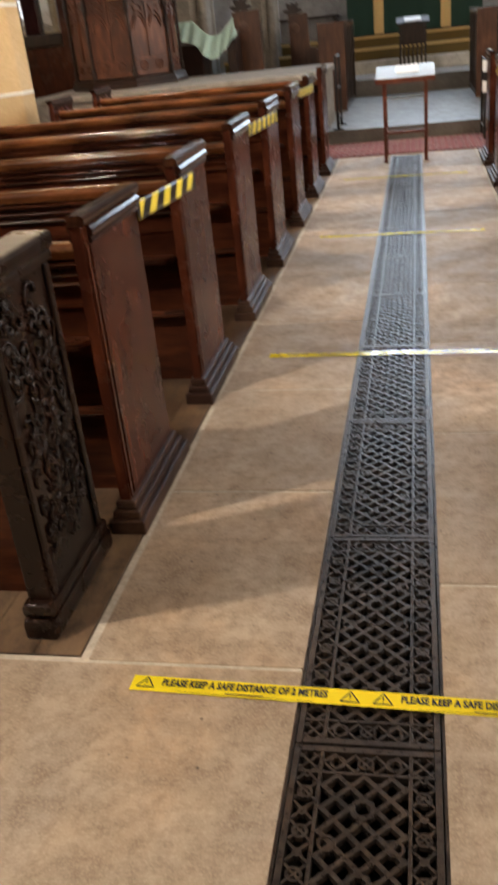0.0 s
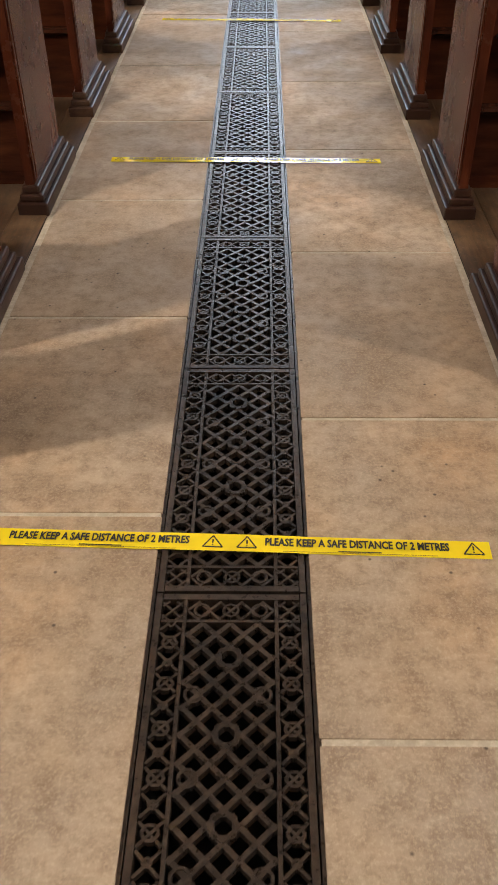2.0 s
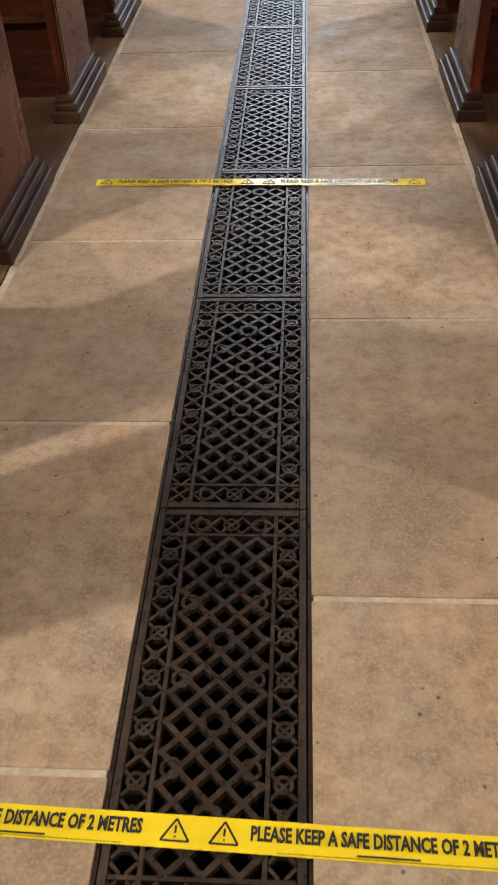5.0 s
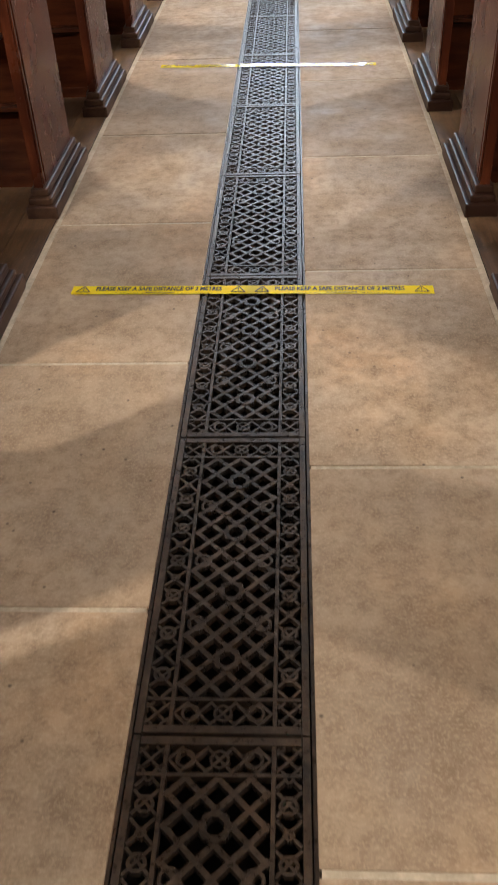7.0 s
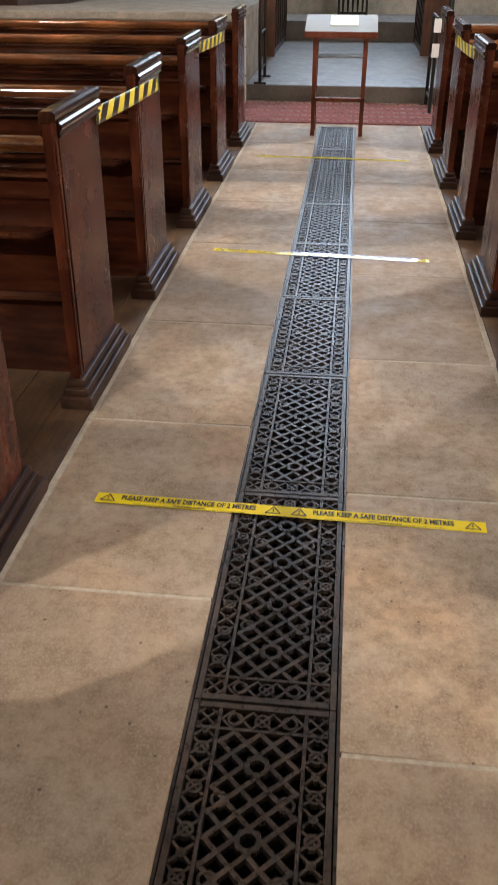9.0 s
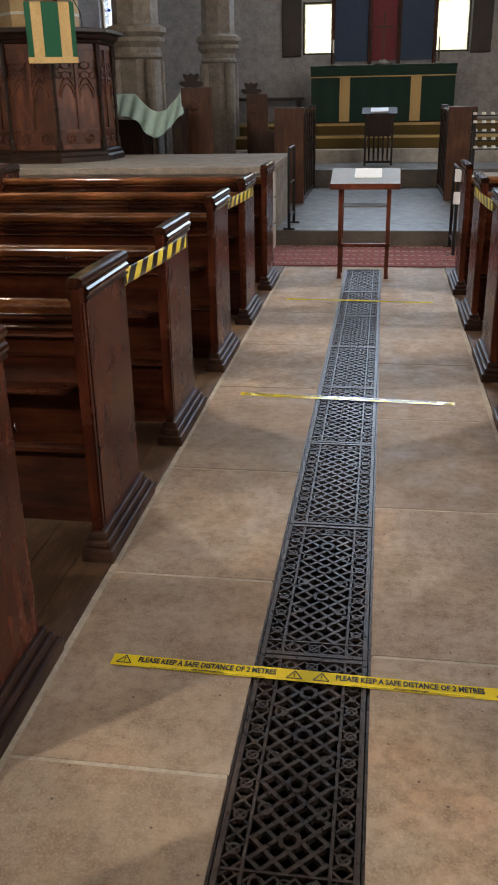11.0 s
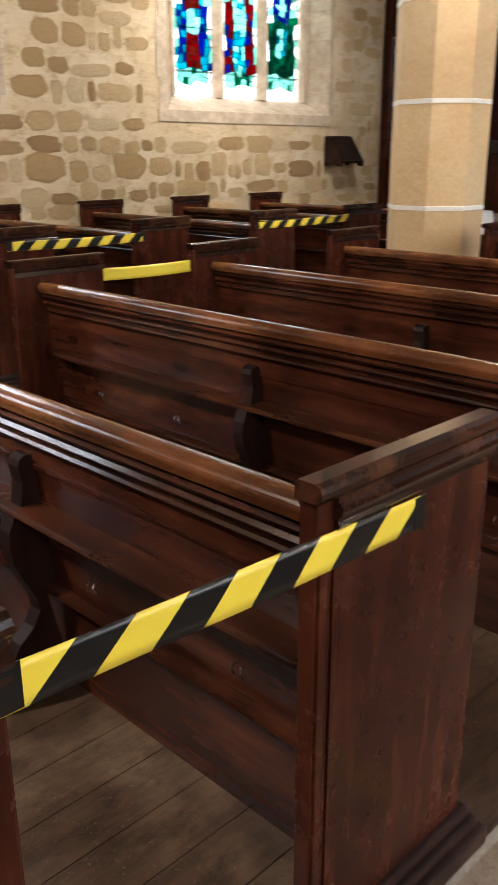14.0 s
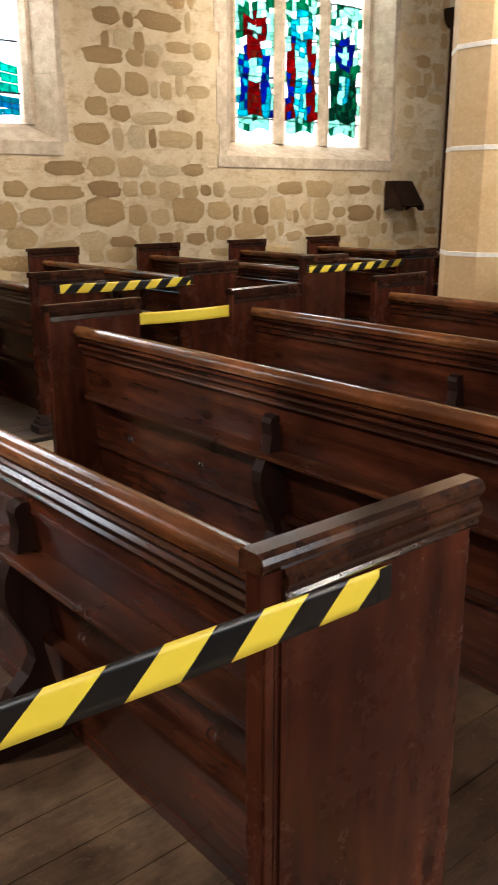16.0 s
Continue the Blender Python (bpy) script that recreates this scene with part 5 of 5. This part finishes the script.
# ---- chancel furniture ----
def stall_front(x, y0, y1, s, z=0.30, h=0.97):
    t = thing("choir_stall", "dark oak choir stall front with panelled side", "choir stall", "choir stalls", (x, y0, z))
    L = y1 - y0
    part("end_panel", B(-0.05, 0.30, 0, 0.06, 0, h + 0.02, bevel=0.01) if s > 0 else B(-0.32, 0.05, 0, 0.06, 0, h + 0.02, bevel=0.01), M_OAKMID, t)
    part("front_panel", B(-0.02, 0.02, 0.061, L - 0.061, 0.06, h - 0.05), M_DARK, t)
    part("base_rail", B(-0.035, 0.035, 0.061, L - 0.061, 0, 0.06, bevel=0.006), M_DARK, t)
    part("desk_top", P([(-0.05, h - 0.05), (-0.05, h - 0.02), (0.05, h), (0.05, h - 0.05)], "y", 0.061, L - 0.061), M_WOODV, t)
    part("end_panel", B(-0.05, 0.05, L - 0.06, L, 0, h + 0.02, bevel=0.01), M_DARK, t)
    n = 6
    for k in range(n):
        yy = 0.1 + (L - 0.2) * k / (n - 1)
        part("muntin", B(-0.034, 0.034, yy - 0.03, yy + 0.03, 0.062, h - 0.052, bevel=0.006), M_DARK, t)


stall_front(-0.90, 13.0, 14.95, -1, 0.15, 1.12)
stall_front(0.96, 13.3, 14.95, 1, 0.15, 1.10)


def bench_end(x, y, z, w, h, label):
    t = thing("choir_bench", label, "bench", "choir benches", (x, y, z))
    pts = [(-w / 2, 0), (w / 2, 0), (w / 2 + 0.0, 0.45), (w / 2 - 0.05, 0.52), (w * 0.12, 0.56), (w * 0.10, h), (-w / 2, h)]
    part("bench_end", P(pts, "y", 0, 0.07), M_OAKMID, t)
    fin = []
    for q in range(40):
        u = q / 39 * math.pi
        rr = 0.10 + 0.035 * abs(math.cos(3 * u)) + 0.02 * math.sin(9 * u)
        fin.append((-0.18 + rr * math.cos(u), h + 0.03 + rr * 1.05 * math.sin(u)))
    part("poppyhead", P([(-0.10, h + 0.001)] + fin + [(-0.26, h + 0.001)], "y", 0.005, 0.065), M_DARK, t, "carved poppyhead finial")
    part("rosette", lathe(bmesh.new(), [(0.075, 0), (0.07, 0.008), (0.03, 0.014)], 12), M_OAKMID, t).matrix_basis = pose(-0.16, 0.0, h - 0.2, 90)
    part("bench_back", B(-w / 2 + 0.02, -w / 2 + 0.06, 0.071, 1.7, 0.1, h - 0.12), M_DARK, t)
    part("seat", B(-w / 2 + 0.061, w / 2 - 0.1, 0.071, 1.7, 0.40, 0.44, bevel=0.006), M_PINK, t, "red cushioned seat")


bench_end(-2.05, 12.9, 0.15, 0.62, 1.39, "dark oak choir bench with carved poppyhead end")
bench_end(-1.62, 15.02, 0.40, 0.5, 1.05, "dark oak choir bench with carved poppyhead end")


def dust_sheet():
    hs = thing("organ_bench", "dark wooden bench under a dust sheet", "bench", "", (-2.62, 12.35, 0.15))
    part("side", B(-0.42, -0.06, -0.1, 0.3, 0, 1.05, bevel=0.01), M_DARK, hs)
    part("side", B(0.28, 0.40, -0.1, 0.3, 0, 1.17, bevel=0.01), M_DARK, hs)
    t = thing("dust_sheet", "pale green cloth draped loosely over a bench", "cloth", "", (-2.62, 12.22, 0.30))
    bm = bmesh.new()
    nx, nz = 40, 18
    g = []
    for i in range(nx + 1):
        u = i / nx
        x = -0.46 + 0.86 * u
        hang = 1.18 - 0.20 * math.sin(math.pi * max(0.0, (u - 0.38) / 0.62)) * 1.0
        col = []
        for j in range(nz + 1):
            v = j / nz
            drop = 0.30 - 0.06 * u - 0.05 * math.sin(u * 9)
            z = hang - v * max(0.08, drop)
            yy = 0.02 - 0.06 * v + 0.028 * math.sin(u * 40 + v * 2.5 + 3 * u * v) * (0.35 + v)
            col.append(bm.verts.new((x + 0.05 * v * (u - 0.2), yy, z)))
        g.append(col)
    for i in range(nx):
        for j in range(nz):
            bm.faces.new((g[i][j], g[i + 1][j], g[i + 1][j + 1], g[i][j + 1]))
    o = part("fabric", bm, M_SHEET, t, "", True)
    o.modifiers.new("thickness", 'SOLIDIFY').thickness = 0.006


dust_sheet()


def altar():
    t = thing("altar", "altar with dark green frontal and two gold bands", "altar", "", (0.07, 17.15, 0.98))
    part("table", B(-1.12, 1.12, 0.03, 0.75, 0, 0.84), M_DARK, t)
    part("mensa", B(-1.19, 1.19, -0.02, 0.8, 0.842, 0.88, bevel=0.008), M_DKGREEN, t)
    for a, b, m in ((-1.17, -0.70, M_DKGREEN), (-0.70, -0.53, M_GOLD), (-0.53, 0.46, M_DKGREEN), (0.46, 0.63, M_GOLD), (0.63, 1.17, M_DKGREEN)):
        bm = bmesh.new()
        prev = None
        n = max(4, int((b - a) / 0.04))
        for i in range(n + 1):
            x = a + (b - a) * i / n
            c = [bm.verts.new((x, 0.006 * math.sin(x * 22), 0.02)), bm.verts.new((x, 0.004 * math.sin(x * 22), 0.84))]
            if prev:
                bm.faces.new((prev[0], c[0], c[1], prev[1]))
            prev = c
        o = part("frontal_panel", bm, m, t)
        o.modifiers.new("thickness", 'SOLIDIFY').thickness = 0.01
    part("superfrontal", B(-1.18, 1.18, -0.034, -0.022, 0.72, 0.84, bevel=0.003), M_DKGREEN, t)
    part("fringe", B(-1.18, 1.18, -0.038, -0.024, 0.70, 0.718), M_GOLD, t, "thin gold fringe")


altar()
for x in (-0.78, 0.98):
    c = thing("altar_candlestick", "slim brass candlestick with a white candle", "candlestick", "altar candlesticks", (x, 17.75, 1.862))
    part("stick", lathe(bmesh.new(), [(0.07, 0), (0.07, 0.02), (0.02, 0.05), (0.015, 0.18), (0.03, 0.2), (0.03, 0.215)], 12), M_BRASS, c)
    part("candle", lathe(bmesh.new(), [(0.014, 0.216), (0.014, 0.42)], 8), M_WAX, c)
ac = thing("altar_cross", "slender brass altar cross on a stepped base", "cross", "", (0.06, 17.7, 1.862))
part("base", lathe(bmesh.new(), [(0.16, 0), (0.16, 0.03), (0.10, 0.05), (0.06, 0.09)], 8), M_BRASS, ac)
part("upright", B(-0.012, 0.012, -0.01, 0.01, 0.09, 0.80), M_BRASS, ac)
part("arm", B(-0.15, 0.15, -0.011, 0.011, 0.58, 0.605), M_BRASS, ac)


def reredos():
    t = thing("reredos", "painted altar panels of blue and crimson between oak frames", "reredos", "", (0, EAST - 0.10, 1.9))
    for a, b, m in ((-0.80, -0.20, M_BLUE), (-0.16, 0.30, M_REDP), (0.34, 0.92, M_BLUE)):
        part("painted_panel", B(a, b, 0.03, 0.06, 0.06, 1.5), m, t)
    for x in (-0.82, -0.18, 0.32, 0.93):
        part("stile", B(x - 0.035, x + 0.035, 0.0, 0.062, 0, 1.55, bevel=0.01), M_WOODV, t)
    part("shelf", B(-0.95, 1.02, -0.15, 0.062, -0.06, -0.002, bevel=0.01), M_GREYSTONE, t)
    for a, b in ((-1.72, -1.38), (1.54, 1.88)):
        part("side_panel", B(a, b, 0.02, 0.09, 0.15, 1.5, bevel=0.01), M_DARK, t)
    return t


reredos()


def kneeler_desk():
    t = thing("prayer_desk", "black oak prayer desk with a spindled front", "desk", "", (0.05, 15.9, 0.40))
    for sx in (-1, 1):
        part("side", P([(-0.2, 0), (0.22, 0), (0.2, 0.95), (-0.12, 0.88)], "x", sx * 0.26 - 0.02, sx * 0.26 + 0.02), M_DARK, t)
    part("top", P([(-0.16, 0.86), (-0.16, 0.89), (0.24, 0.99), (0.24, 0.96)], "x", -0.34, 0.34), M_DARK, t)
    for k in range(5):
        part("spindle", lathe(bmesh.new(), [(0.014, 0.08), (0.024, 0.25), (0.014, 0.4), (0.02, 0.5)], 8, -0.18 + 0.09 * k, -0.16), M_DARK, t)
    part("rail", B(-0.239, 0.239, -0.18, -0.14, 0.04, 0.08), M_DARK, t)
    part("front_panel", B(-0.239, 0.239, -0.17, -0.15, 0.50, 0.855), M_DARK, t)
    bk = thing("open_book", "white open book on the prayer desk", "book", "", (0.05, 15.9, 0.40))
    t.scale = bk.scale = (0.78, 0.8, 0.84)
    part("pages", P([(-0.12, 0.905), (-0.12, 0.925), (0.1, 0.985), (0.1, 0.96)], "x", -0.17, 0.17), M_WHITE, bk)


kneeler_desk()


def votive_rack(x, y, z):
    t = thing("votive_stand", "black iron votive stand with rows of white candles", "candle stand", "", (x, y, z))
    for sx in (0, 0.62):
        part("leg", tube(bmesh.new(), [(sx, 0, 0), (sx, 0.1, 0.95)], 0.014, 6), M_BLACKIRON, t)
        part("leg", tube(bmesh.new(), [(sx, 0.4, 0), (sx, 0.4, 1.1)], 0.014, 6), M_BLACKIRON, t)
    for r in range(5):
        zz, yy = 0.70 + r * 0.085, 0.06 + r * 0.08
        part("tier", B(-0.02, 0.64, yy - 0.03, yy + 0.03, zz - 0.012, zz), M_BLACKIRON, t)
        for k in range(7):
            part("candle", lathe(bmesh.new(), [(0.022, zz + 0.001), (0.022, zz + 0.025), (0.018, zz + 0.028)], 8, 0.02 + k * 0.096, yy), M_WAX, t)


votive_rack(1.12, 12.0, 0.15)
cb = thing("wall_bench", "low dark bench against the chancel wall", "bench", "", (-2.9, EAST - 0.5, 0.98))
part("seat", B(0, 1.6, 0, 0.4, 0.36, 0.41, bevel=0.006), M_DARK, cb)
part("support", B(0.05, 0.12, 0.02, 0.38, 0, 0.359), M_DARK, cb)
part("support", B(1.48, 1.55, 0.02, 0.38, 0, 0.359), M_DARK, cb)

# ---- paving, planks and wall stones ----
rng = random.Random(11)
LEFT_J = [-1.65, -0.82, 0.0, 0.84, 1.672, 2.50, 3.335, 4.185, 5.035, 6.11, 6.95, 7.8, 8.7, 9.62]
RIGHT_J = [-1.6, -0.7, 0.22, 1.125, 2.015, 2.912, 3.83, 4.75, 5.70, 6.6, 7.5, 8.5, 9.62]


def slab(x0, x1, y0, y1, parent, material, gap=0.0065, z=0.0):
    o = part("slab", B(x0 + gap, x1 - gap, y0 + gap, y1 - gap, -0.049, z + rng.uniform(-0.0006, 0.0008), bevel=0.0015), material, parent)
    return o


for a, b in zip(LEFT_J, LEFT_J[1:]):
    slab(-AX + 0.002 if b > 1.7 else -1.55, -GX + 0.0045, a, b, floor, M_SLAB)
for a, b in zip(RIGHT_J, RIGHT_J[1:]):
    slab(GX - 0.0045, AX - 0.002, a, b, floor, M_SLAB)
yy = 9.63
while yy < 10.6:
    for k in range(4):
        slab(-0.93 + k * 0.465, -0.93 + (k + 1) * 0.465, yy, yy + 0.53, floor, M_SLAB)
    yy += 0.53
yy = -2.0
while yy < 11.7:
    for x in (-4.47, -3.96):
        slab(x, x + 0.51, yy, yy + 0.8, floor, M_SURROUND)
    slab(3.66, 4.22, yy, yy + 0.8, floor, M_GREYSTONE)
    yy += 0.8
for x in (-3.15, -2.35):
    for k in range(3):
        slab(x, x + 0.8, -0.7 + k * 0.8, 0.1 + k * 0.8, floor, M_SLAB)


def planks(x0, x1, y0, y1, z, w=0.145):
    x = x0
    while x < x1 - 0.02:
        xe = min(x + w, x1)
        cuts = [y0] + sorted(rng.uniform(y0 + 0.4, y1 - 0.4) for _ in range(2)) + [y1]
        for a, b in zip(cuts, cuts[1:]):
            if b - a < 0.05:
                continue
            part("plank", B(x + 0.0015, xe - 0.0015, a + 0.001, b - 0.001, -0.049, z + rng.uniform(-0.001, 0.001)), M_PLANK, floor)
        x = xe


# unseen dark sheets, so the gaps between planks read as shade
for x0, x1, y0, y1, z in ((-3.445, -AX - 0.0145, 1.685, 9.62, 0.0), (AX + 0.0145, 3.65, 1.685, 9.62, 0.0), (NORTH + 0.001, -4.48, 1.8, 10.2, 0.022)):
    structure("plank_gap_sheet", B(x0, x1, y0, y1, -0.03, z), M_PIT, "dark sheet under the plank floor that paints its gaps as shade", "floor")
planks(-3.445, -AX - 0.0145, 1.685, 9.62, 0.004)
planks(AX + 0.0145, 3.65, 1.685, 9.62, 0.004)
planks(NORTH + 0.001, -4.48, 1.8, 10.2, 0.029)

wall_n = bpy.data.objects["wall_north"]


def stone_mesh(seed):
    r = random.Random(seed)
    bm = bmesh.new()
    n = 16
    ring0, ring1 = [], []
    for k in range(n):
        a = k * math.tau / n + r.uniform(-0.15, 0.15)
        sx, sz = math.cos(a), math.sin(a)
        f = 0.5 / (abs(sx) ** 3.2 + abs(sz) ** 3.2) ** (1 / 3.2) * r.uniform(0.84, 1.06)
        ring0.append(bm.verts.new((0, sx * f, sz * f)))
        ring1.append(bm.verts.new((r.uniform(0.6, 1.0), sx * f * 0.86, sz * f * 0.78)))
    c = bm.verts.new((1.05, r.uniform(-0.1, 0.1), r.uniform(-0.1, 0.1)))
    for k in range(n):
        bm.faces.new((ring0[k], ring0[(k + 1) % n], ring1[(k + 1) % n], ring1[k]))
        bm.faces.new((ring1[k], ring1[(k + 1) % n], c))
    bmesh.ops.recalc_face_normals(bm, faces=bm.faces)
    me = mesh("stone", bm, M_RUBBLE, True)
    return me


stone_meshes = [stone_mesh(s) for s in range(14)]
rest = []
count = 0
z = 0.35
while z < 4.3:
    h = rng.uniform(0.12, 0.25)
    yw = 2.2 + rng.uniform(0, 0.2)
    while yw < 11.66:
        w = rng.choice((0.09, 0.14, 0.2, 0.27, 0.34, 0.48)) * rng.uniform(0.8, 1.15)
        a, b = yw, min(yw + w, 11.68)
        yw += w + rng.uniform(0.006, 0.035)
        hh = h * rng.uniform(0.55, 1.12)
        zz = z + rng.uniform(-0.03, 0.03) + hh / 2
        clash = False
        for wy0, wy1, wz0, wz1 in (WIN_R, WIN_L):
            if b > wy0 - 0.16 and a < wy1 + 0.10 and zz + hh / 2 > wz0 - 0.12:
                clash = True
        if clash or b - a < 0.08 or rng.random() < 0.04:
            continue
        cy = (a + b) / 2
        m = pose(NORTH + 0.001, cy, zz, rng.uniform(-4, 4)) @ Matrix.Diagonal((rng.uniform(0.003, 0.010), b - a, hh, 1))
        if 4.6 < cy < 11.5 and 0.85 < zz < 3.1 and count < 300:
            o = new("stone", rng.choice(stone_meshes))
            o.parent = wall_n
            o.matrix_basis = m
            count += 1
        else:
            rest.append((rng.choice(stone_meshes), m))
    z += h + rng.uniform(0.008, 0.03)
vs, fs = [], []
for me, m in rest:
    base_i = len(vs)
    vs += [tuple(m @ v.co) for v in me.vertices]
    fs += [[base_i + i for i in p.vertices] for p in me.polygons]
me = bpy.data.meshes.new("rubble")
me.from_pydata(vs, [], fs)
me.materials.append(M_RUBBLE_REST)
for poly in me.polygons:
    poly.use_smooth = True
rb = new("rubble", me)
rb.parent = wall_n
tagged(rb, "honey coloured rubble stones", "", "", "stuff")
